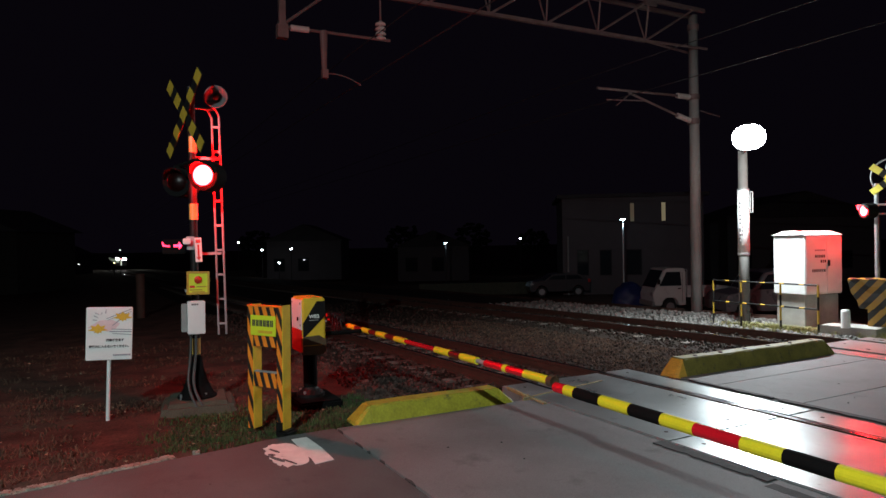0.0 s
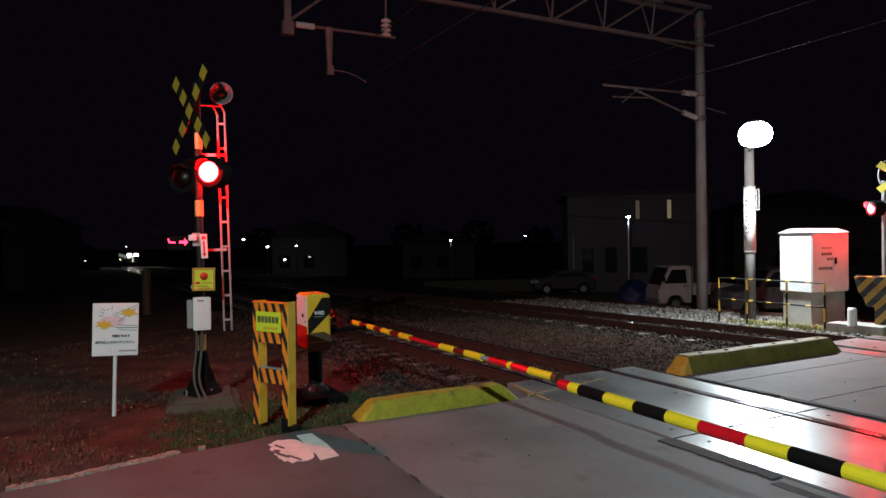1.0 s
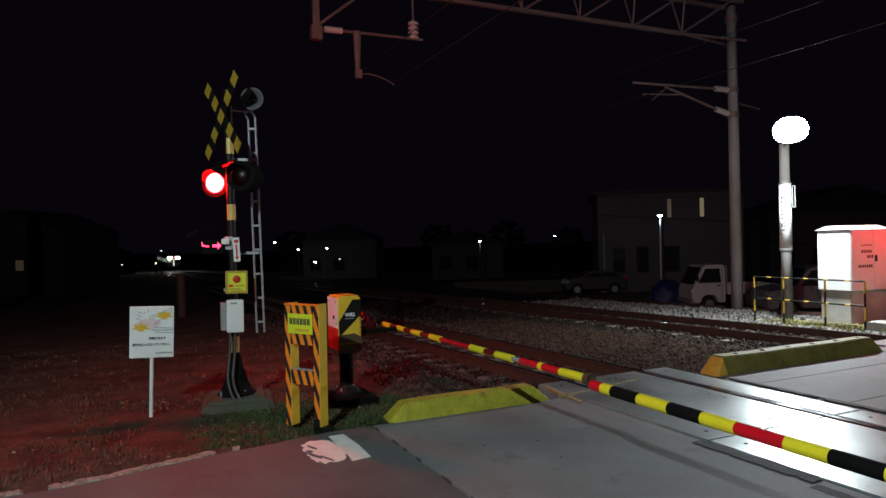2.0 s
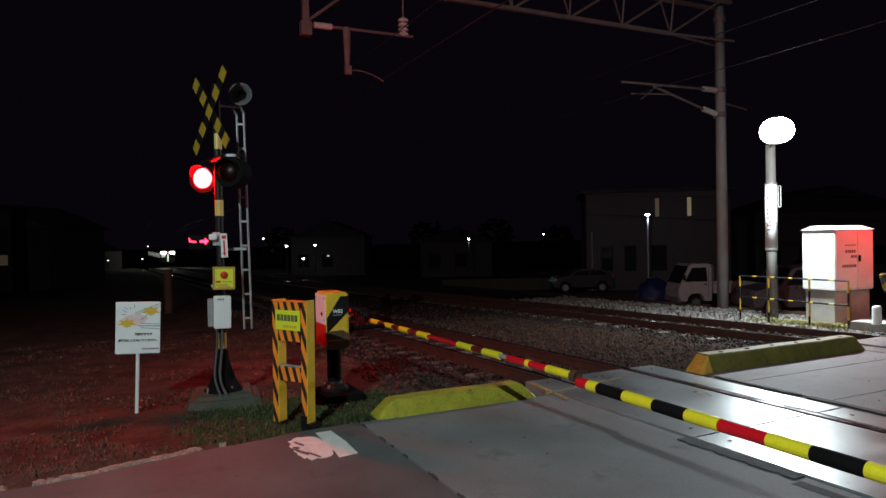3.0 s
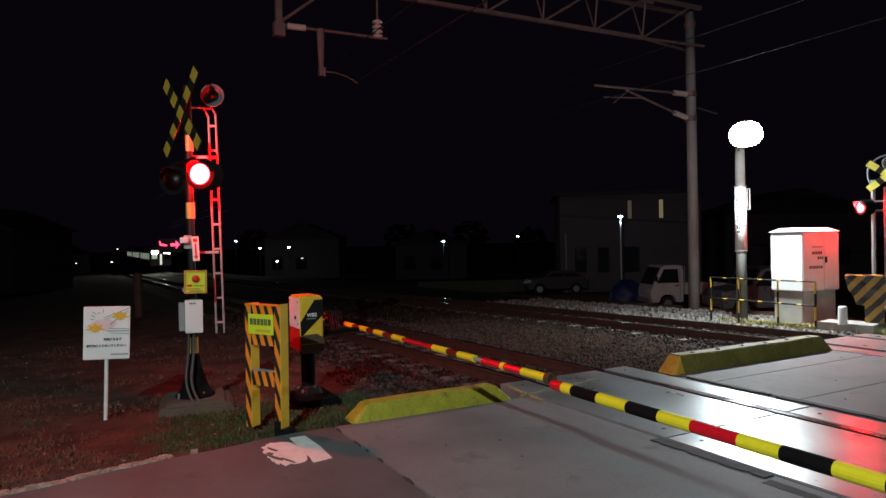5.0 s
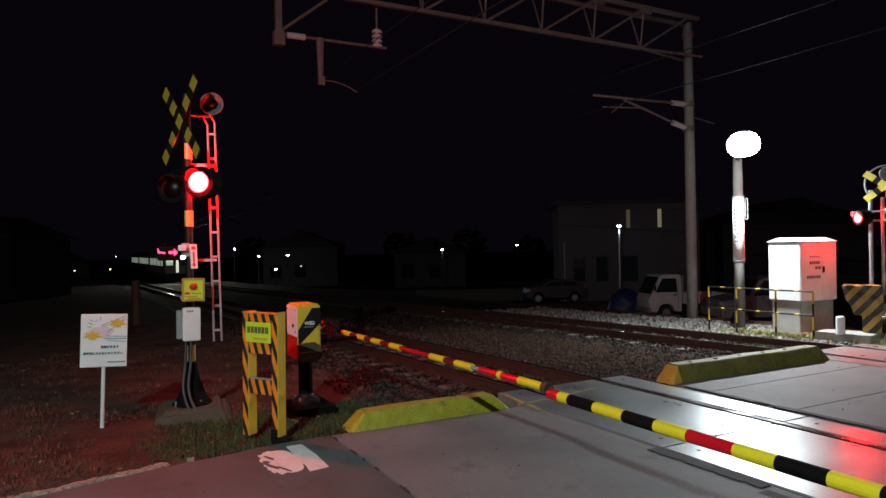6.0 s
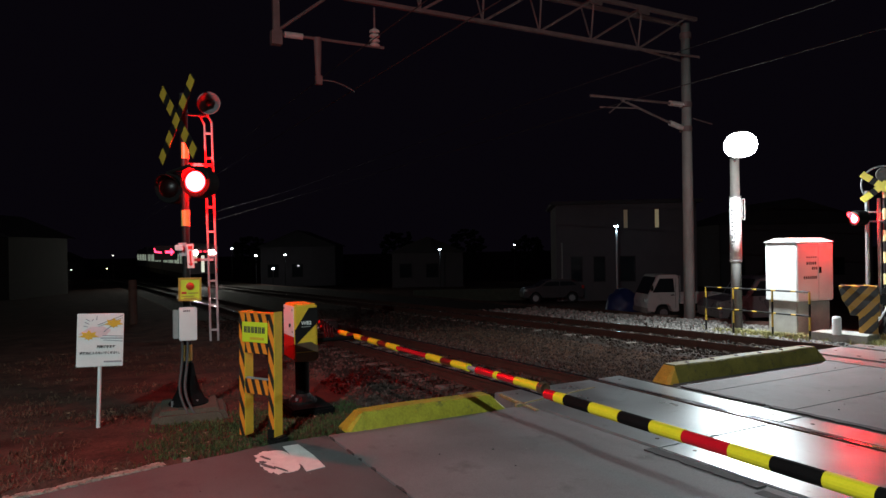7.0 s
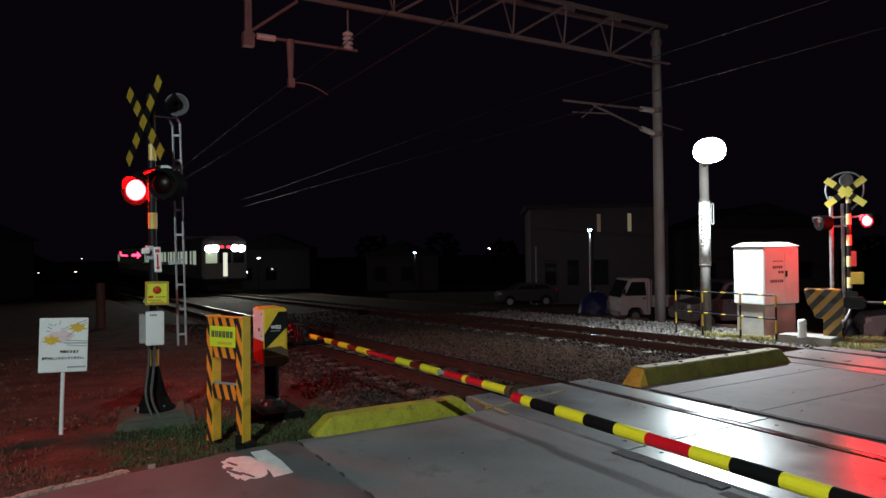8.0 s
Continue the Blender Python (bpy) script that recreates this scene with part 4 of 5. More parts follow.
# ---- overhead line ----
def build_gantry():
    s = thing("catenary_gantry", T(-12.6, 0, 0), "steel truss gantry carrying the overhead line on concrete posts", "gantry")
    for n in (14.32, -4.6):
        part("post", rods(((0, n, -0.5), (0, n, 7.6), 0.15, 0.115), seg=20), POST_CONCRETE, s, "round concrete post", smooth=True)
        part("post_cap", rods(((0, n, 7.2), (0, n, 7.35), 0.15), seg=20), TRUSS, s)
    # triangular truss: two upper chords and one lower that forks at the posts
    z0, z1, half = 6.72, 7.66, 0.25
    part("lower_chord", boxed(-0.045, 0.045, -2.9, 12.6, z0 - 0.04, z0 + 0.04), TRUSS, s)
    for y in (-half, half):
        part("upper_chord", boxed(y - 0.045, y + 0.045, -4.7, 14.45, z1 - 0.045, z1 + 0.045), TRUSS, s)
        part("fork", rods(((0, 12.55, z0), (y, 14.55, z0 - 0.04), 0.034), seg=6), TRUSS, s)
        part("fork", rods(((0, -2.85, z0), (y, -4.8, z0 - 0.04), 0.034), seg=6), TRUSS, s)
    for k in range(11):
        n = 12.6 - k * 1.55
        for y in (-half, half):
            part("upright", rods(((0, n, z0), (y, n - 0.1, z1), 0.022), seg=6), TRUSS, s)
        part("diagonal", rods(((0, n, z0), (half, n + 1.5, z1), 0.028), seg=6), TRUSS, s)
        part("cross_tie", rods(((-half, n - 0.1, z1), (half, n - 0.1, z1), 0.022), seg=6), TRUSS, s)
        part("gusset", boxed(half - 0.01, half + 0.052, n - 0.24, n + 0.12, z1 - 0.15, z1 + 0.05), TRUSS, s)
    # hanging bracket over the nearer track
    part("drop_post", boxed(-0.05, 0.05, 3.28, 3.4, 5.62, 6.62), TRUSS, s)
    part("drop_brace", rods(((0, 3.4, 5.9), (0, 4.3, 6.62), 0.03), seg=8), TRUSS, s)
    part("drop_foot", boxed(-0.08, 0.08, 3.24, 3.44, 5.6, 5.86), TRUSS, s)
    part("pipe", rods(((0, 3.4, 5.82), (0, 5.55, 5.83), 0.03), seg=10), TRUSS, s)
    part("pipe_insulator", rods(((0, 3.5, 5.82), (0, 3.85, 5.822), 0.06), seg=12), CERAMIC, s)
    part("hanger", rods(((0, 5.35, 6.2), (0, 5.35, 6.62), 0.02), seg=8), TRUSS, s)
    for k in range(4):
        part("insulator_disc", lathe(bmesh.new(), [(0.03, 0), (0.11, 0.015), (0.1, 0.05), (0.04, 0.08), (0.03, 0.1)], 16, pose(0, 5.35, 5.82 + 0.095 * k)), CERAMIC, s, smooth=True)
    part("pull_off_post", rods(((0, 4.15, 4.95), (0, 4.15, 5.84), 0.045, 0.08), seg=10), TRUSS, s)
    part("pull_off_shoe", boxed(-0.05, 0.05, 4.1, 4.22, 4.93, 5.1), TRUSS, s)
    tube("steady_arm", [(0, 4.2, 5.02), (0, 4.45, 5.06), (0, 4.7, 4.98), (0, 4.9, 4.86)], 0.013, TRUSS, s)
    # cantilever over the further track
    part("top_arm", rods(((0, 14.2, 5.44), (0, 11.0, 5.38), 0.03), seg=8), TRUSS, s)
    part("strut", rods(((0, 14.2, 4.78), (0, 12.0, 5.36), 0.03), seg=8), TRUSS, s)
    part("steady_arm", rods(((0, 12.6, 5.2), (0, 11.3, 5.12), 0.018), ((0, 12.1, 5.35), (0, 11.6, 5.0), 0.014), seg=8), TRUSS, s)
    for n, z in ((14.0, 5.43), (14.0, 4.84)):
        part("insulator", rods(((0, n - 0.3, z + (0.07 if z < 5 else 0)), (0, n + 0.15, z - (0.03 if z < 5 else 0)), 0.07), seg=12), CERAMIC, s)
    part("clamp", rods(((0, 14.29, 5.37), (0, 14.29, 5.5), 0.165), seg=20), TRUSS, s)
    part("clamp", rods(((0, 14.29, 4.72), (0, 14.29, 4.86), 0.165), seg=20), TRUSS, s)
    part("back_bracket", rods(((0, 14.55, 5.1), (0, 15.3, 5.0), 0.02), seg=8), TRUSS, s)


TRUSS = mat("truss_steel", (0.17, 0.118, 0.112), 0.6, 0.3, 0.25, 6, 0.15, 60, (0.16, 0.1, 0.08), 0.62)
POST_CONCRETE = mat("spun_concrete", (0.27, 0.265, 0.25), 0.8, 0, 0.18, 2.5, 0.25, 70, (0.22, 0.21, 0.2), 0.64)
build_gantry()


def build_wire(n, z, sag, label):
    w = tube("overhead_wire", [(a, n, z + fall(min(-12, a)) * 0.3 - sag * (1 - abs(((a + 12.6) / 25) % 2 - 1))) for a in range(-150, 60, 12)], 0.009, WIRE, None, TRACK.copy())
    tagged(w, label, "wire", "overhead wires")


WIRE = mat("copper_wire", (0.026, 0.022, 0.02), 0.6, 0.0, 0.2, 5, 0.0, 60)
for n in (4.95, 10.9):
    build_wire(n, 5.0, 0.0, "dark contact wire above the track")
    build_wire(n, 5.85, 0.5, "dark catenary wire above the track")


# ---- beyond the tracks ----
def build_lamp_post():
    s = thing("lamp_post", T(-9.95, 12.8, -0.12), "tall concrete lamp post with a white floodlight", "lamp post")
    part("post", rods(((0, 0, -0.2), (0, 0, 3.72), 0.118, 0.095), seg=20), POST_CONCRETE, s, smooth=True)
    part("sleeve", rods(((0, 0, 1.42), (0, 0, 2.88), 0.127, 0.118), seg=20), WHITE, s, "white protective sleeve", smooth=True)
    random.seed(9)
    for k in range(11):
        z = 2.62 - 0.085 * k
        for j in range(2):
            if random.random() < 0.8:
                x = -0.045 + 0.045 * j
                part("text_bar", boxed(x, x + random.uniform(0.018, 0.04), -0.1295, -0.117, z, z + random.uniform(0.025, 0.06), pose(0, 0, 0, 0, 0, 20)), INK, s)
    for p, q in (((0.2, 2.35), (0.2, 2.8)), ((0.26, 2.35), (0.26, 2.8)), ((0.2, 2.8), (0.26, 2.8)), ((0.2, 2.35), (0.26, 2.35)), ((0.1, 2.7), (0.2, 2.7)), ((0.1, 2.45), (0.2, 2.45))):
        part("side_bracket", rods(((p[0], -0.03, p[1]), (q[0], -0.03, q[1]), 0.011), seg=6), GREY, s)
    for z in (2.86, 2.0, 1.44):
        part("strap", rods(((0, 0, z), (0, 0, z + 0.02), 0.13), seg=20), STEEL, s)
    off = TRACK.to_3x3().inverted() @ (LED.translation - s.matrix_basis.translation)
    part("bracket", rods(((0, 0, 3.66), (off.x * 0.7, off.y * 0.7, off.z - 0.02), 0.04), seg=10), STEEL, s)
    h = part("luminaire", lathe(bmesh.new(), [(0.06, 0.3), (0.12, 0.28), (0.15, 0.26), (0.16, 0.245)], 24, pose(off.x, off.y, off.z, 3, 0, -20)), STEEL, s, "round floodlight head")
    # The lens is swollen so that its shape carries the lamp's glare.
    part("lens", lathe(bmesh.new(), [(0.15, 0.245), (0.23, 0.2), (0.3, 0.11), (0.32, 0.0), (0.3, -0.1), (0.24, -0.18), (0.15, -0.225), (0.05, -0.24)], 28, pose(off.x, off.y, off.z, 3, 0, -20)), LED_WHITE, h, "glowing white lens swollen to its glare")


def build_cabinet():
    s = thing("equipment_cabinet", T(-8.53, 12.83, 0, -6), "white steel equipment cabinet on a concrete plinth", "cabinet")
    part("plinth", boxed(-0.31, 0.36, -0.46, 0.46, -0.3, 0.55), CONCRETE_PALE, s, "grey concrete plinth", bevel=0.015)
    part("body", boxed(-0.34, 0.4, -0.5, 0.5, 0.55, 1.7), WHITE, s, bevel=0.012)
    bm = bmesh.new()
    got = box(bm, -0.375, 0.425, -0.525, 0.525, 1.715, 1.755)
    for v in got:
        if v.co.z > 1.75:
            v.co.x = 0.025 + (v.co.x - 0.025) * 0.3
            v.co.z = 1.8
    part("roof", bm, WHITE, s, "low pitched white roof", bevel=0.004)
    part("roof_gap", boxed(-0.33, 0.39, -0.49, 0.49, 1.7, 1.715), BLACK, s)
    for n0, n1 in ((-0.49, 0.075), (0.085, 0.49)):
        part("door", boxed(0.4, 0.412, n0, n1, 0.57, 1.68), WHITE, s, "white cabinet door", bevel=0.003)
    part("handle", boxed(0.412, 0.44, 0.1, 0.13, 1.1, 1.22), BLACK, s)
    random.seed(5)
    for n0, n1, z in ((-0.25, 0.0, 1.4), (-0.25, 0.02, 1.27), (-0.1, 0.02, 1.17), (-0.33, 0.02, 0.99)):
        x = n0
        while x < n1:
            w = random.uniform(0.03, 0.045)
            part("text_bar", boxed(0.411, 0.4145, x, x + w, z, z + (0.03 if z > 1.35 else 0.055)), INK if z < 1.35 else GREY_INK, s)
            x += w + 0.018
    return s


def build_guard_rail():
    s = thing("guard_rail", T(0, 12.05, -0.05), "yellow and black pipe guard rail", "guard rail")
    a0, a1 = -10.15, -7.78
    for z, r in ((0.82, 0.017), (0.37, 0.018)):
        k = 0
        a = a0
        while a < a1 - 0.01:
            e = min(a1, a + (0.1 if k % 2 else 0.32))
            part("rail_piece", rods(((a, 0, z), (e, 0, z), r), seg=10), MUSTARD_PAINT if k % 2 else BLACK, s)
            a, k = e, k + 1
    for a in (a0, -9.45, -8.55, a1):
        for k in range(4):
            part("post_piece", rods(((a, 0, -0.15 + 0.25 * k), (a, 0, 0.1 + 0.25 * k - (0.03 if k == 3 else 0)), 0.02), seg=10), MUSTARD_PAINT if k % 2 else BLACK, s)


def build_far_signal():
    s = thing("crossing_signal", T(-7.31, 13.74, -0.05, 28.4), "further crossing signal post with yellow crossed boards and hooded lamps", "crossing signal")
    part("pole", rods(((0, 0, 0), (0, 0, 3.0), 0.045), seg=14), BLACK, s)
    for k in range(6):
        part("band", rods(((0, 0, 0.5 + 0.42 * k), (0, 0, 0.71 + 0.42 * k), 0.049), seg=14), PALE_BAND, s)
    part("rear_pole", rods(((-0.1, 0.1, 0), (-0.1, 0.1, 2.6), 0.035), seg=10), STEEL, s)
    for tilt in (38, -38):
        bd = part("cross_board", boxed(-0.42, 0.42, -0.075 - tilt * 0.0001, -0.06 - tilt * 0.0001, -0.065, 0.065), BLACK, s, m=pose(-0.05, 0, 2.82, 0, tilt, 0), bevel=0.003)
        for x0, x1 in ((-0.42, -0.22), (-0.12, 0.12), (0.2, 0.42)):
            part("yellow_field", boxed(x0, x1, -0.083 - tilt * 0.0001, -0.074 - tilt * 0.0001, -0.063, 0.063), PALE_YELLOW, bd)
    # hooped mast
    mast = part("mast", rods(((-0.3, 0.02, 0.0), (-0.3, 0.02, 2.75), 0.04), seg=10), STEEL, s, "galvanised mast")
    tube("hoop", [(-0.3, 0.02, 2.6), (-0.42, 0.02, 2.8), (-0.38, 0.02, 3.08), (-0.1, 0.02, 3.25), (0.2, 0.02, 3.18), (0.3, 0.02, 2.9), (0.22, 0.02, 2.6), (0.0, 0.02, 2.45)], 0.018, STEEL, mast)
    horn = part("loudspeaker", lathe(bmesh.new(), [(0.04, 0.2), (0.06, 0.05), (0.13, 0.0), (0.12, -0.01), (0.04, 0.05)], 18, pose(-0.03, -0.12, 3.05, -80, 0, 20)), GREY, s, smooth=True)
    part("cross_arm", rods(((-0.42, 0, 2.33), (0.36, 0, 2.33), 0.02), ((-0.3, 0.0, 2.15), (0.0, 0, 2.15), 0.02), seg=8), STEEL, s)
    lamp_head(s, pose(-0.43, -0.02, 2.22, 0, 0, -50), FAR_RED, True, 1.0)
    lamp_head(s, pose(0.37, -0.02, 2.24, 0, 0, -38), FAR_RED, False, 1.0)
    eb = part("emergency_box", boxed(0.02, 0.24, -0.14, -0.05, 1.0, 1.24), MUSTARD_PAINT, s, bevel=0.01)
    part("warning_plate", boxed(0.03, 0.12, -0.08, -0.06, 1.35, 1.65), RED, s)
    part("control_box", boxed(-0.08, 0.14, -0.16, -0.05, 0.62, 0.86), BLACK, s, bevel=0.02)
    part("foot", lathe(bmesh.new(), [(0.2, -0.05), (0.18, 0.02), (0.08, 0.2), (0.055, 0.3)], 16), BLACK, s, smooth=True)
    for k in range(3):
        tube("conduit", [(0.0, -0.08, 0.5), (-0.05, -0.12, 0.3), (-0.2 - 0.05 * k, -0.2, 0.12), (-0.42 - 0.06 * k, -0.3, -0.08)], 0.016, WHITE, s)
    return s


PALE_BAND = mat("pale_yellow_band", (0.7, 0.6, 0.3), 0.5, 0, 0.1, 9, 0.03, 80)
PALE_YELLOW = mat("pale_yellow_board", (0.8, 0.68, 0.1), 0.45, 0, 0.08, 9, 0.03, 80)


def build_far_barrier():
    s = thing("barrier_machine", T(-7.02, 12.87, 0.03, 28), "barrier machine under a black and yellow striped cover", "barrier machine", "crossing barriers")
    bm = bmesh.new()
    box(bm, -0.58, 0.02, -0.25, 0.25, 0.32, 0.86)
    bmesh.ops.subdivide_edges(bm, edges=bm.edges[:], cuts=3, use_grid_fill=True)
    for v in bm.verts:
        if v.co.z < 0.5:
            v.co.x = v.co.x * 0.8 - 0.03
        v.co.x += (0.86 - v.co.z) * 0.15
        v.co += 0.02 * noise.noise_vector(v.co * 6)
    part("cover", bm, YELLOW_BLACK, s, "draped striped cover", bevel=0.0)
    bm = bmesh.new()
    box(bm, -0.28, 0.02, -0.2, 0.2, -0.1, 0.42)
    part("pedestal", bm, YELLOW_BLACK, s, bevel=0.02)
    part("drive", boxed(0.06, 0.4, -0.1, 0.14, 0.5, 0.72), BLACK, s, bevel=0.03)
    arm = part("arm", rods(((0.3, 0, 0.63), (4.2, -2.05, 0.66), 0.03), seg=10), BLACK, s, "yellow and black barrier arm")
    d = Vector((3.9, -2.05, 0.03))
    for k in range(7):
        p = Vector((0.3, 0, 0.63)) + d * (0.1 + k * 0.125)
        part("sleeve", rods((p, p + d * 0.06, 0.034), seg=12), SLEEVE_YELLOW, arm)


build_lamp_post()
build_cabinet()
build_guard_rail()
build_far_signal()
build_far_barrier()
bm = lathe(bmesh.new(), [(0.075, 0), (0.075, 0.3), (0.06, 0.33), (0.02, 0.335)], 14)
tagged(part("marker_post", bm, WHITE, None, m=T(-7.3, 12.1, 0.02)), "short white concrete marker post", "marker post")
tagged(part("concrete_slab", boxed(-0.5, 0.45, -0.1, 0.5, -0.2, 0.03), CONCRETE_PALE, None, m=T(-7.3, 12.25, 0.0, 10), bevel=0.01), "low pale concrete slab beside the ballast", "concrete slab")


# ---- vehicles and buildings behind the railway ----
def wheel(parent, x, y, r=0.27):
    w = part("wheel", lathe(bmesh.new(), [(0.1, -0.07), (r * 0.92, -0.075), (r, -0.05), (r, 0.05), (r * 0.92, 0.075), (0.1, 0.07)], 20, pose(x, y, r, 90)), RUBBER, parent, smooth=False)
    part("rim", lathe(bmesh.new(), [(r * 0.6, -0.08), (r * 0.55, -0.07), (0.05, -0.06), (0.05, 0.06), (r * 0.55, 0.07), (r * 0.6, 0.08)], 16, pose(x, y, r, 90)), STEEL, w)


def build_truck(m, paint, label):
    """A small cab-over pickup; its nose points to -x."""
    s = thing("pickup_truck", m, label, "truck")
    cab = prism(bmesh.new(), [(0, 0.32), (-0.02, 0.75), (0.06, 0.95), (0.42, 1.72), (0.55, 1.76), (1.22, 1.76), (1.28, 1.6), (1.28, 0.32), (1.0, 0.32), (0.95, 0.5), (0.82, 0.62), (0.5, 0.62), (0.37, 0.5), (0.32, 0.32)], 0, 1.44)
    part("cab", cab, paint, s, "white cab", bevel=0.03)
    part("windscreen", prism(bmesh.new(), [(0.075, 1.0), (0.405, 1.66), (0.41, 1.66), (0.085, 0.99)], 0.08, 1.36, pose(-0.02, 0, 0.02)), DARK_GLASS, s)
    part("side_window", prism(bmesh.new(), [(0.22, 1.08), (0.5, 1.62), (1.05, 1.62), (1.1, 1.08)], -0.006, 0.004), DARK_GLASS, s)
    part("door_seam", boxed(1.13, 1.14, -0.004, 0.003, 0.45, 1.6), BLACK, s)
    part("door_handle", boxed(0.95, 1.08, -0.02, 0.0, 0.95, 0.99), BLACK, s)
    part("mirror", boxed(0.12, 0.2, -0.16, -0.02, 1.15, 1.36), BLACK, s, bevel=0.02)
    part("headlamp", boxed(-0.04, 0.02, 0.08, 0.34, 0.68, 0.84), STEEL, s, bevel=0.02)
    part("bumper", boxed(-0.06, 0.06, 0.0, 1.44, 0.28, 0.48), GREY, s, bevel=0.02)
    part("bed", boxed(1.34, 3.3, 0, 1.44, 0.62, 0.7), paint, s, bevel=0.01)
    for y0, y1 in ((0, 0.03), (1.41, 1.44)):
        part("bed_side", boxed(1.34, 3.3, y0, y1, 0.7, 0.98), paint, s, bevel=0.005)
    part("tailgate", boxed(3.27, 3.3, 0.03, 1.41, 0.7, 0.98), paint, s)
    part("bed_guard", rods(((1.36, 0.1, 0.7), (1.36, 0.1, 1.7), 0.02), ((1.36, 1.34, 0.7), (1.36, 1.34, 1.7), 0.02), ((1.36, 0.1, 1.7), (1.36, 1.34, 1.7), 0.02)), STEEL, s)
    part("chassis", boxed(0.3, 3.2, 0.3, 1.14, 0.3, 0.62), BLACK, s)
    for x in (0.66, 2.55):
        for y in (0.1, 1.34):
            wheel(s, x, y)


def build_car(m, paint, label, length=3.9, height=1.5):
    s = thing("car", m, label, "car")
    L, H = length, height
    arch = lambda c, r: [(c + r * math.cos(g), 0.3 + r * math.sin(g)) for g in [math.pi * k / 8 for k in range(9)]]
    w0, w1 = L * 0.19, L * 0.8
    outline = [(0, 0.3), (-0.02, 0.6), (0.1, 0.82), (L * 0.25, 0.95), (L * 0.36, H - 0.08), (L * 0.45, H), (L * 0.78, H), (L * 0.9, H - 0.15), (L * 0.985, 0.92), (L, 0.6), (L - 0.03, 0.28)] + arch(w1, 0.34) + arch(w0, 0.34)
    part("body", prism(bmesh.new(), outline, 0, 1.6), paint, s, bevel=0.04)
    part("side_window", prism(bmesh.new(), [(L * 0.29, 0.97), (L * 0.385, H - 0.12), (L * 0.58, H - 0.09), (L * 0.58, 0.97)], -0.006, 0.004), DARK_GLASS, s)
    part("side_window", prism(bmesh.new(), [(L * 0.6, 0.97), (L * 0.6, H - 0.09), (L * 0.8, H - 0.1), (L * 0.88, 0.99)], -0.006, 0.004), DARK_GLASS, s)
    part("windscreen", prism(bmesh.new(), [(L * 0.255, 0.97), (L * 0.362, H - 0.09), (L * 0.366, H - 0.08), (L * 0.26, 0.965)], 0.12, 1.48, pose(-0.02, 0, 0.012)), DARK_GLASS, s)
    part("headlamp", boxed(0.02, 0.2, -0.01, 0.3, 0.66, 0.8), STEEL, s, bevel=0.03)
    part("tail_lamp", boxed(L - 0.15, L + 0.01, -0.01, 0.15, 0.8, 0.98), RED, s, bevel=0.02)
    part("door_seam", boxed(L * 0.59, L * 0.593, -0.004, 0.003, 0.4, 0.96), BLACK, s)
    for x in (w0, w1):
        for y in (0.1, 1.5):
            wheel(s, x, y, 0.29)


def world_at(x, y, z, turn):
    return pose(x, y, ground_z(x, y) + 0.02 if z < -0.5 else z, 0, 0, turn)


build_truck(world_at(8.15, 26.0, -1.02, 4), CAR_WHITE, "small white pickup truck parked behind the railway")
build_car(world_at(8.7, 20.6, -0.86, 3), CAR_SILVER, "pale hatchback parked behind the guard rail", 3.4, 1.55)
build_car(world_at(12.1, 17.4, -0.6, -25), CAR_SILVER, "pale car waiting beyond the crossing", 4.1, 1.45)
build_car(world_at(4.85, 37.5, -0.95, 3), CAR_DARK, "white car parked by the building, its dimness put into the paint", 3.4, 1.3)


def build_tarp():
    bm = bmesh.new()
    bmesh.ops.create_icosphere(bm, subdivisions=4, radius=1.0)
    for v in bm.verts:
        v.co = Vector((v.co.x * 0.95, v.co.y * 0.8, max(0, v.co.z + 0.25) * 1.05))
        v.co += 0.12 * noise.noise_vector(v.co * 2.2)
    tagged(part("covered_load", bm, BLUE, None, m=world_at(7.75, 28.0, -1.02, 10) @ Matrix.Diagonal((0.8, 0.8, 0.9, 1)), smooth=True), "heap covered with a dark blue tarpaulin", "tarpaulin")


build_tarp()


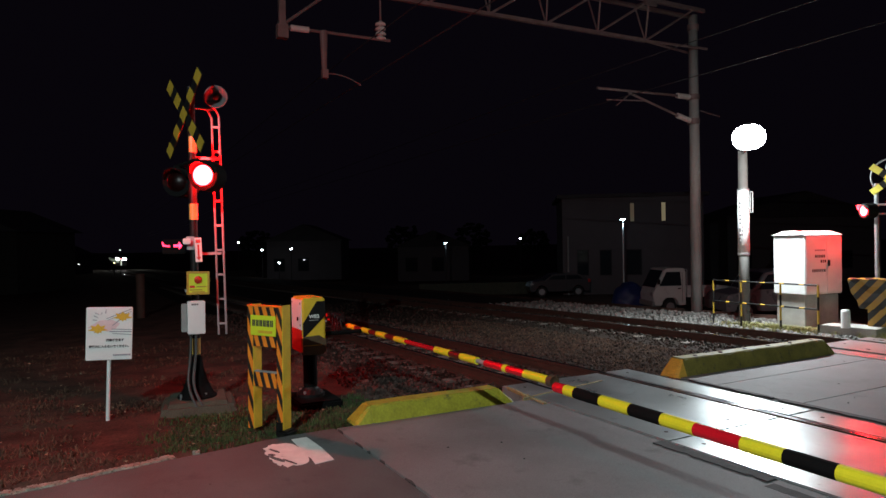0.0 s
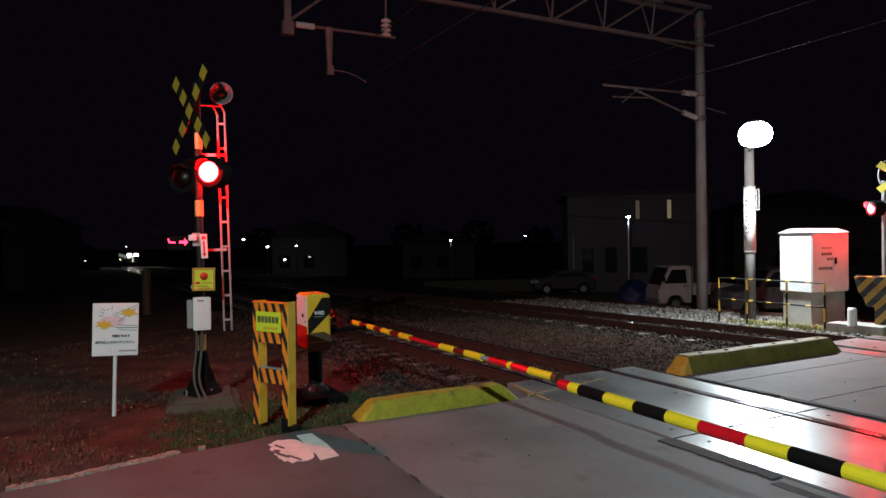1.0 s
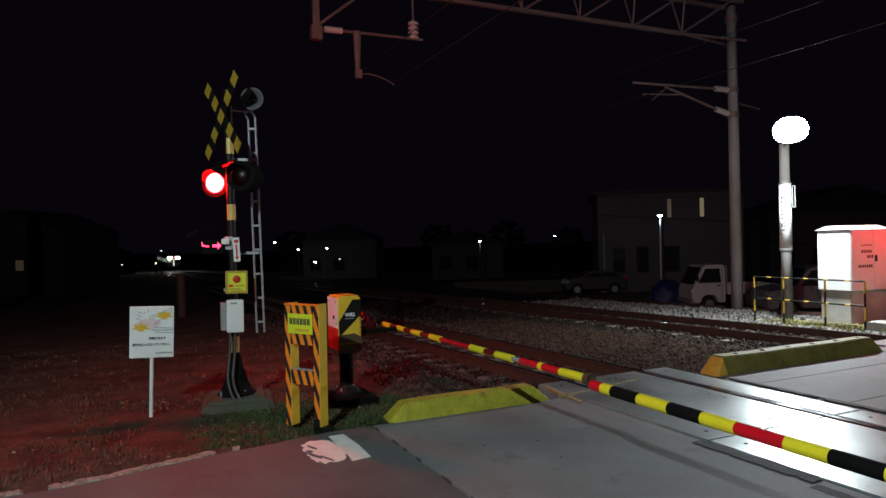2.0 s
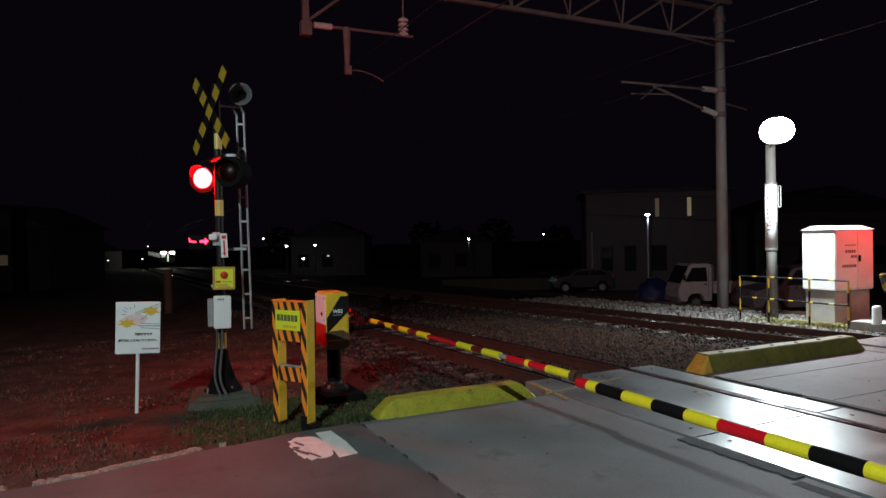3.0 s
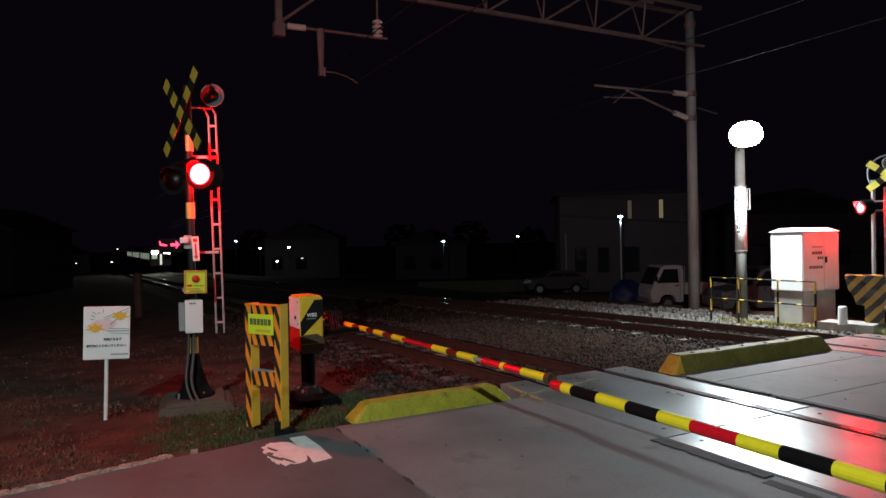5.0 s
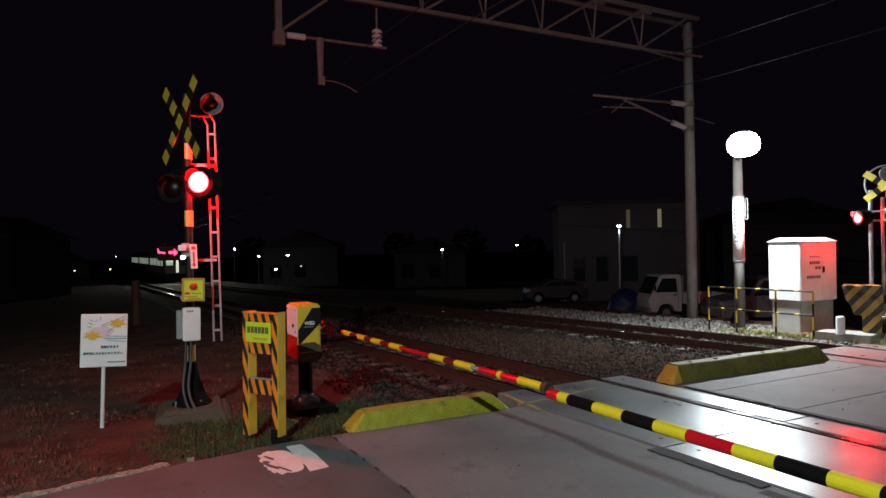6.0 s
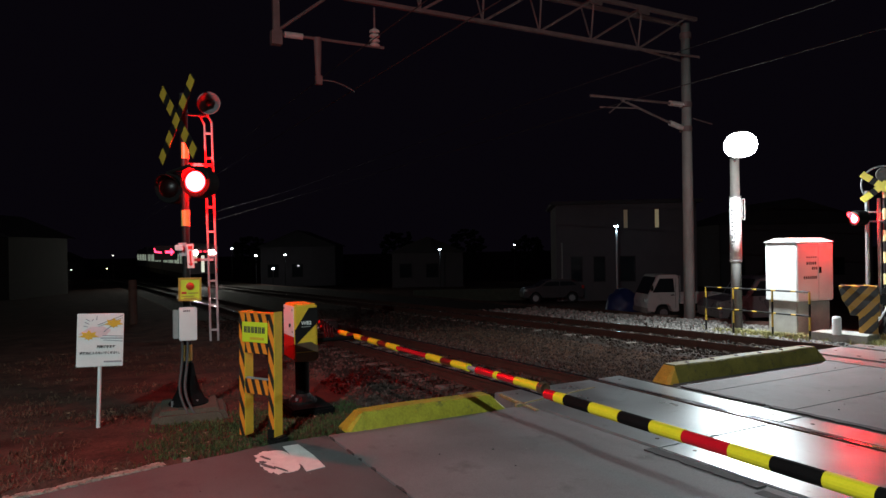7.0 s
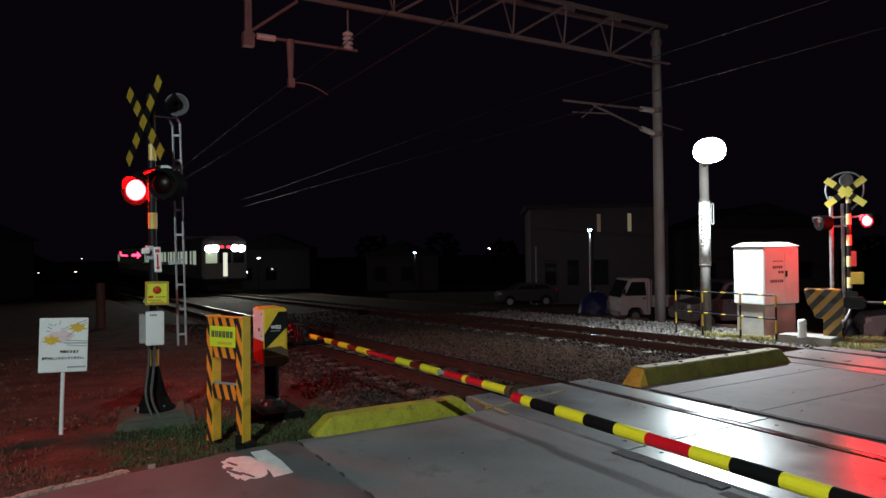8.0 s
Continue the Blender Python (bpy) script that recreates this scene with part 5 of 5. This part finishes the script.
def build_house():
    s = thing("house", world_at(6.95, 39.0, -1.1, -7), "pale two-storey building, mostly dark at night", "building")
    w = 7.9
    # front wall pieces round three low openings
    part("wall", boxed(0, w, 0, 0.2, 2.6, 5.6), WALL, s)
    for a, b in ((0.0, 0.8), (1.5, 2.1), (2.8, 3.6), (4.5, w)):
        part("wall", boxed(a, b, 0, 0.2, 0, 2.598), WALL, s)
    for a, b in ((0.8, 1.5), (2.1, 2.8), (3.6, 4.5)):
        part("wall", boxed(a, b, 0, 0.2, 0, 1.1), WALL, s)
    part("wall", boxed(0, 0.2, 0.2, 7, 0, 5.6), WALL, s)
    part("wall", boxed(w - 0.2, w, 0.2, 7, 0, 5.6), WALL, s)
    part("wall", boxed(0.2, w - 0.2, 6.8, 7, 0, 5.6), WALL, s)
    part("roof", boxed(-0.3, w + 0.3, -0.35, 7.3, 5.6, 5.8), DARK_ROOF, s, bevel=0.03)
    for a, b in ((0.8, 1.5), (2.1, 2.8), (3.6, 4.5)):
        win = part("window", boxed(a, b, 0.1, 0.13, 1.1, 2.6), DARK_GLASS, s, "dark window")
        part("frame", rim(a, b, 0.08, 1.1, 2.6, 0.05), DARK_ROOF, win)
    for x, lit in ((3.85, FAR_DIM), (5.6, PALE_WINDOW)):
        win = part("window", boxed(x, x + 0.22, -0.02, 0.0, 4.2, 5.25), lit, s, "tall narrow lit window" if lit is PALE_WINDOW else "tall narrow window")
        part("frame", rim(x - 0.04, x + 0.26, -0.01, 4.16, 5.29, 0.04), DARK_ROOF, win)
    part("downpipe", rods(((0.3, -0.08, 0), (0.3, -0.08, 3.4), 0.05)), GREY, s)


FAR_DIM = glow("dim_window", (1.0, 0.8, 0.5), 0.01)
build_house()


def build_yard_lamp(x, y, z, top, material, label, arm=0.0):
    z = ground_z(x, y)
    s = thing("yard_lamp", world_at(x, y, -1, 0), label, "lamp")
    part("pole", rods(((0, 0, 0), (0, 0, top - z), 0.05)), STEEL if y < 50 else DARK_ROOF, s)
    h = part("head", lathe(bmesh.new(), [(0.06, 0.12), (0.16, 0.02), (0.16, -0.02)], 14, pose(0, 0, top - z)), STEEL, s)
    part("bulb", lathe(bmesh.new(), [(0.12, -0.021), (0.12, -0.06), (0.05, -0.12)], 14, pose(0, 0, top - z)), material, h)


build_yard_lamp(9.4, 35.0, -1.0, 2.78, FAR_COOL, "small cool yard lamp on a pole by the building")
lamp("yard_lamp_light", "POINT", pose(9.4, 34.85, 2.45), 12, (0.6, 0.85, 1.0), 0.08)


# This house's unlit look is a darkened wall colour, despite the train's headlights.
UNLIT_WALL = mat("unlit_house_wall", (0.03, 0.025, 0.022), 0.85, 0, 0.3, 2, 0.3, 50)


def build_far_house(x, y, w, h, d, roof, label, lit=(), light=None, walls=None):
    s = thing("house", world_at(x, y, -1.6, 0), label, "house")
    part("wall", boxed(0, w, 0, d, 0, h), walls or WALL, s)
    bm = prism(bmesh.new(), [(-0.4, h), (w + 0.4, h), (w * 0.5, h + roof)], -0.4, d + 0.4)
    part("roof", bm, DARK_ROOF, s)
    for k in range(max(2, int(w / 3))):
        x0 = 0.8 + k * 2.6
        if x0 + 1.2 > w:
            break
        x1, z0, z1 = (x0 + 0.5, 1.5, 2.1) if k in lit else (x0 + 1.1, 1.0, 2.3)
        win = part("window", boxed(x0, x1, -0.04, -0.01, z0, z1), (light or FAR_WARM) if k in lit else DARK_GLASS, s)
        part("frame", rim(x0 - 0.06, x1 + 0.06, -0.05, z0 - 0.06, z1 + 0.06, 0.06), DARK_ROOF, win)


build_far_house(-19.0, 72, 8, 4.2, 6, 1.8, "dark pale-walled house far beyond the railway")
build_far_house(-4.5, 66, 7, 3.4, 6, 1.6, "dark low house far beyond the railway")
build_far_house(-78, 104, 9, 3.5, 7, 1.8, "dark house far down the line with one warm window", (1,))
build_far_house(-67.5, 110, 6.2, 3.2, 7, 1.6, "dark house far down the line with a warm window", (1,))
build_far_house(-30.5, 38, 6.3, 3.6, 6, 1.5, "dark house beyond the verge with a dim window, walls coloured as unlit", (1,), FAR_DIM, UNLIT_WALL)

build_far_house(22, 52, 12, 5, 8, 2, "dark house behind the crossing")
for x, y, z, top, material, label in (
        (-15.0, 66, -1.5, 1.4, FAR_WHITE, "far white street lamp beside a house"), (-18.4, 68, -1.5, 1.35, FAR_WHITE, "far white lamp on a wall post"), (-16.2, 66, -1.5, 0.05, FAR_WHITE, "low far white lamp on a post"),
        (0.2, 56, -1.5, 1.7, FAR_COOL, "far cool street lamp above a yard"), (-24.5, 80, -1.5, 2.2, FAR_WHITE, "very far street lamp"), (-54.5, 100, -1.5, -0.5, FAR_DIM_LAMP, "dim far lamp down the line"),
        (-49.2, 100, -1.5, -0.4, FAR_WARM_LAMP, "warm far lamp down the line"), (-48.3, 100, -1.5, 1.5, FAR_DIM_LAMP, "tiny far lamp above the line"),
        (-60, 98, -1.5, 0.3, FAR_WHITE, "far lamp by a dark house"), (9.2, 80, -1.5, 2.1, FAR_WHITE, "tiny far lamp behind the building"), (-69, 100, -1.5, 0.6, FAR_WHITE, "far lamp near the line")):
    build_yard_lamp(x, y, z, top, material, label)
lamp("far_lamp_light", "POINT", pose(0.2, 55.8, 1.4), 6, (0.6, 0.85, 1.0), 0.1)
lamp("far_house_light", "POINT", pose(-15.0, 66.4, 1.0), 3, (0.9, 0.97, 1.0), 0.1)


def build_far_wall():
    bm = boxed(-3.0, 9.0, 0, 0.2, -0.6, 0.75)
    tagged(part("garden_wall", bm, MOSSY, None, m=world_at(1.5, 41, -1.1, 3), bevel=0.02), "low grey concrete wall along the far lane", "wall")


build_far_wall()
tagged(part("red_post", rods(((0, 0, -0.7), (0, 0, 0.95), 0.12), seg=14), RAIL_SIDE, None, m=world_at(-8.75, 19.3, 0, 0)), "rusty red post beside the railway", "post")


def build_trees():
    """Dark tree belt far behind: many leaf clumps on tapered trunks."""
    random.seed(11)
    bm = bmesh.new()
    bmesh.ops.create_icosphere(bm, subdivisions=1, radius=1)
    base = [(v.co.copy()) for v in bm.verts]
    tris = [[v.index for v in f.verts] for f in bm.faces]
    bm.free()
    for k in range(14):
        x = -95 + k * 14 + random.uniform(-4, 4)
        y = 128 + random.uniform(-8, 14)
        h = random.uniform(6, 9)
        if -4 < (TRACK.inverted() @ Vector((x, y, 0))).y < 22:
            x -= 26
        s = thing("tree", world_at(x, y, -1.6, random.uniform(0, 360)), "dark bushy tree far off against the night sky", "tree", "far trees")
        tr = bmesh.new()
        rod(tr, (0, 0, 0), (0, 0, h * 0.6), 0.3, 0.15)
        for g in range(5):
            rod(tr, (0, 0, h * (0.3 + 0.06 * g)), (2 * math.cos(g * 1.3), 2 * math.sin(g * 1.3), h * (0.55 + 0.07 * g)), 0.1, 0.04, 6)
        part("trunk", tr, BARK, s)
        verts, faces = [], []
        for c in range(160):
            d = Vector((random.gauss(0, 1), random.gauss(0, 1), random.gauss(0, 1))).normalized() * random.uniform(0.5, 1) ** 0.5
            o = Vector((d.x * 3.4, d.y * 3.4, h * 0.68 + d.z * h * 0.34))
            r = random.uniform(0.25, 0.6)
            n0 = len(verts)
            verts += [o + Vector((b.x * r * random.uniform(0.6, 1.3), b.y * r * random.uniform(0.6, 1.3), b.z * r * 0.7)) for b in base]
            faces += [[n0 + i for i in t] for t in tris]
        me = bpy.data.meshes.new("crown")
        me.from_pydata(verts, [], faces)
        me.materials.append(BARK)
        o = new("crown", me)
        o.parent = s


build_trees()


# ---- street lamp behind the camera ----
def build_street_lamp():
    s = thing("street_lamp", T(4.75, -4.4, -0.1), "plain steel street lamp beside the approach road", "street lamp")
    part("pole", rods(((0, 0, -0.2), (0, 0, 5.85), 0.07, 0.05), seg=14), STEEL, s)
    part("arm", rods(((0, 0, 5.82), (-2.3, 0, 6.15), 0.03), seg=10), STEEL, s)
    h = part("luminaire", boxed(-2.85, -2.25, -0.14, 0.14, 6.1, 6.2), STEEL, s, bevel=0.02)
    part("lens", boxed(-2.7, -2.4, -0.1, 0.1, 6.075, 6.1), STREET_WHITE, h)


build_street_lamp()


# ---- train ----
def build_train():
    s = thing("train", T(-204, 10.42, 0), "three-car electric commuter train with lit windows and headlights", "train")
    for car in range(3):
        x1 = -car * 20.0
        x0 = x1 - 19.6
        body = part("car_body", boxed(x0, x1, -1.4, 1.4, 0.95, 3.45), TRAIN_BODY, s, "pale metal car body", bevel=0.12)
        bm = bmesh.new()
        got = box(bm, x0 + 0.1, x1 - 0.1, -1.3, 1.3, 3.45, 3.68)
        for v in got:
            if v.co.z > 3.5:
                v.co.y *= 0.6
        part("roof", bm, GREY, body, bevel=0.04)
        part("skirt", boxed(x0 + 0.3, x1 - 0.3, -1.2, 1.2, 0.35, 0.93), BLACK, body)
        for k in range(11):
            x = x1 - 1.9 - k * 1.62
            wide = 0.62 if k % 3 == 1 else 1.15
            for y in (-1.408, 1.402):
                pn = part("window", boxed(x - wide, x, y, y + 0.006, 1.85, 2.75), CABIN, body)
                part("window_frame", rim(x - wide - 0.04, x + 0.04, y if y < 0 else y + 0.006, 1.81, 2.79, 0.04), BLACK, pn)
        for x in (x1 - 3, x0 + 3):
            b = part("bogie", boxed(x - 1.4, x + 1.4, -0.75, 0.75, 0.28, 0.62), BLACK, s, bevel=0.05)
            for dx in (-0.95, 0.95):
                for y in (-0.56, 0.56):
                    part("train_wheel", lathe(bmesh.new(), [(0.1, -0.06), (0.43, -0.06), (0.43, 0.06), (0.1, 0.06)], 20, pose(x + dx, y, 0.43, 90)), RAIL_SIDE, b)
        part("air_conditioner", boxed(x0 + 6, x0 + 10, -0.8, 0.8, 3.62, 3.9), GREY, body, bevel=0.05)
    f = part("front", boxed(0.0, 0.1, -1.36, 1.36, 0.95, 3.4), TRAIN_BODY, s, "train front with three windows", bevel=0.04)
    for y0, y1, material in ((-1.2, -0.5, CAB_LIT), (-0.36, 0.36, DARK_GLASS), (0.5, 1.2, DARK_GLASS)):
        part("front_window", boxed(0.1, 0.112, y0, y1, 1.95, 2.85), material, f)
    part("door_window", boxed(0.113, 0.12, -0.13, 0.13, 1.1, 2.6), CABIN_BRIGHT, f, "lit gangway door window")
    # Wide paired discs: the headlights' glare is built into their size.
    for y in (-1.03, -0.61, 0.61, 1.03):
        hl = part("headlight", lathe(bmesh.new(), [(0.2, 0.0), (0.19, 0.003)], 20, pose(0.137, y, 2.88, 0, 90)), HEADLIGHT, f, "bright round headlight, paired and enlarged for its glare")
        part("headlight_rim", lathe(bmesh.new(), [(0.205, 0.0), (0.208, 0.034), (0.2, 0.034)], 20, pose(0.1, y, 2.88, 0, 90)), BLACK, hl)
    for y in (-0.2, 0.2):
        part("marker_light", boxed(0.113, 0.13, y - 0.1, y + 0.1, 2.92, 3.03), DEST_RED, f)
    part("coupler", boxed(0.1, 0.6, -0.15, 0.15, 0.75, 1.0), BLACK, s)
    part("snow_plough", boxed(-0.1, 0.25, -1.1, 1.1, 0.2, 0.6), BLACK, s, bevel=0.05)
    return s


CAB_LIT = glow("cab_window_light", (0.85, 1.0, 0.72), 0.35)
CABIN_BRIGHT = glow("gangway_light", (0.95, 1.0, 0.8), 0.8)
TRAIN = build_train()


# ---- loose ground cover ----
def scatter_stones(name, label, count, region, material, sizes, seed):
    """Broken stones heaped over a stretch; region gives a random place in the railway's frame."""
    random.seed(seed)
    bm = bmesh.new()
    bmesh.ops.create_icosphere(bm, subdivisions=1, radius=1)
    ico = [v.co.copy() for v in bm.verts]
    tris = [[v.index for v in f.verts] for f in bm.faces]
    bm.free()
    pts = np.array([list(v) for v in ico])
    verts, faces = [], []
    for k in range(count):
        a, n = region()
        r = random.uniform(*sizes)
        q = np.array(Euler((random.random() * 6.3, random.random() * 6.3, random.random() * 6.3)).to_matrix())
        shape = pts * np.array([r * random.uniform(0.7, 1.25), r * random.uniform(0.6, 1.1), r * random.uniform(0.5, 0.9)]) * np.random.uniform(0.8, 1.15, (len(ico), 1))
        c = TRACK @ Vector((a, n, land(a, n) + r * random.uniform(0.1, 0.55)))
        n0 = len(verts)
        verts += (shape @ q.T + np.array(c)).tolist()
        faces += [[n0 + i for i in t] for t in tris]
    me = bpy.data.meshes.new(name)
    me.from_pydata(verts, [], faces)
    me.materials.append(material)
    tagged(new(name, me), label, "ballast", kind="stuff")


def band(n0, n1, near=-6.0, far=-26.0, power=1.7):
    return lambda: (near + (far - near) * random.random() ** power, random.uniform(n0, n1))


scatter_stones("ballast", "rusty brown ballast under the nearer track", 11000, band(2.75, 6.9, -5.95, -22), RUSTY, (0.012, 0.036), 21)
scatter_stones("ballast_middle", "ballast between the tracks, its weaker light put into the stones", 5200, band(6.6, 9.6, -6.2, -24), MIDDLE, (0.012, 0.034), 22)
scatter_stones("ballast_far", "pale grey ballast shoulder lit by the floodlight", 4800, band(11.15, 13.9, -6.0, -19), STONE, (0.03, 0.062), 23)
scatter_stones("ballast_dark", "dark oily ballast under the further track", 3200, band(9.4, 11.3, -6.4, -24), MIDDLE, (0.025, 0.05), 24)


def scatter_grass(name, label, count, region, material, height, seed, lie=0.5):
    """Thin bent blades in tufts."""
    random.seed(seed)
    verts, faces = [], []
    for k in range(count):
        a, n = region()
        for j in range(5):
            h = random.uniform(*height)
            g = random.random() * 6.3
            bend = h * random.uniform(0.2, lie)
            w = random.uniform(0.002, 0.005)
            o = TRACK @ Vector((a + random.gauss(0, 0.025), n + random.gauss(0, 0.025), 0))
            z = land(a, n) - 0.01
            d = Vector((math.cos(g), math.sin(g), 0))
            sdir = Vector((-d.y, d.x, 0)) * w
            p0, p1, p2 = o + Vector((0, 0, z)), o + d * bend * 0.4 + Vector((0, 0, z + h * 0.65)), o + d * bend + Vector((0, 0, z + h * (1 - 0.3 * lie)))
            n0 = len(verts)
            verts += [p0 - sdir, p0 + sdir, p1 + sdir * 0.8, p1 - sdir * 0.8, p2]
            faces += [(n0, n0 + 1, n0 + 2, n0 + 3), (n0 + 3, n0 + 2, n0 + 4)]
    me = bpy.data.meshes.new(name)
    me.from_pydata(verts, [], faces)
    me.materials.append(material)
    tagged(new(name, me), label, "grass", kind="stuff")


def verge():
    while True:
        a, n = -5.5 - 9 * random.random() ** 1.8, random.uniform(-6, 2.9)
        edge = np.interp(n, [-14, -3, -0.55, 0.8, 1.45, 2], [-5.2, -5.45, -5.5, -5.77, -5.9, -5.92])
        if a < edge - 0.1 and noise.noise(Vector((a * 1.3, n * 1.3, 5))) + 0.5 * noise.noise(Vector((a * 4, n * 4, 9))) > random.uniform(-0.25, 0.25):
            return a, n


def verge_edge():
    while True:
        a, n = random.uniform(-7.6, -5.9), random.uniform(0.3, 2.7)
        d = max(0.0, -6.9 - a) * 1.6 + max(0.0, 0.9 - n) * 1.8
        if d + 0.5 * noise.noise(Vector((a * 3, n * 3, 2))) < random.uniform(0.1, 0.9):
            return a, n


scatter_grass("dry_grass", "matted dry grass on the verge", 5200, verge, STRAW, (0.02, 0.09), 31, 2.2)
scatter_grass("short_grass", "short green grass round the posts", 2600, verge_edge, GREEN, (0.02, 0.07), 32, 0.8)
scatter_grass("weeds", "dry weeds between the tracks", 6500, band(6.6, 8.8, -6.1, -15), STRAW, (0.02, 0.07), 33, 2.2)
scatter_grass("tall_grass", "pale grass tufts at the foot of the far signal", 2600, lambda: random.choice(((random.gauss(-6.6, 0.5), random.gauss(13.2, 0.45)), (random.gauss(-6.3, 0.3), random.gauss(12.6, 0.3)), (random.gauss(-8.7, 0.6), random.gauss(12.2, 0.12))))  , GREEN_PALE, (0.06, 0.2), 34, 0.9)


def scatter_litter(count, seed):
    """Flat curled scraps of straw and dead leaves."""
    random.seed(seed)
    verts, faces = [], []
    for k in range(count):
        a, n = verge()
        r = random.uniform(0.008, 0.03)
        g = random.random() * 6.3
        d, e = Vector((math.cos(g), math.sin(g), 0)), Vector((-math.sin(g), math.cos(g), 0))
        o = TRACK @ Vector((a, n, land(a, n) + 0.012))
        w = random.uniform(0.15, 0.6)
        n0 = len(verts)
        up = Vector((0, 0, random.uniform(0.3, 0.9) * r))
        verts += [o - d * r + up, o + e * r * w, o + d * r + up * 0.7, o - e * r * w]
        faces += [(n0, n0 + 1, n0 + 2), (n0, n0 + 2, n0 + 3)]
    me = bpy.data.meshes.new("leaf_litter")
    me.from_pydata(verts, [], faces)
    me.materials.append(LITTER)
    tagged(new("leaf_litter", me), "pale scraps of straw and dead leaves on the verge", "leaf litter", kind="stuff")


LITTER = mat("leaf_litter", (0.16, 0.12, 0.08), 0.85, 0, 0.5, 6, 0.1, 40, pieces=0.8, spec=0.2)
scatter_litter(750, 41)


# ---- what moves ----
def motions():
    rows = []
    for k in range(17):
        t = k * 0.5
        a = -44.0 - 20.0 * (8.0 - t)
        rows.append((t, T(a, 10.42 + wander(a, 10.42), fall(a))))
    walk(TRAIN, rows)
    for globe, lit in MOVERS:
        blink(globe, lit)


motions()
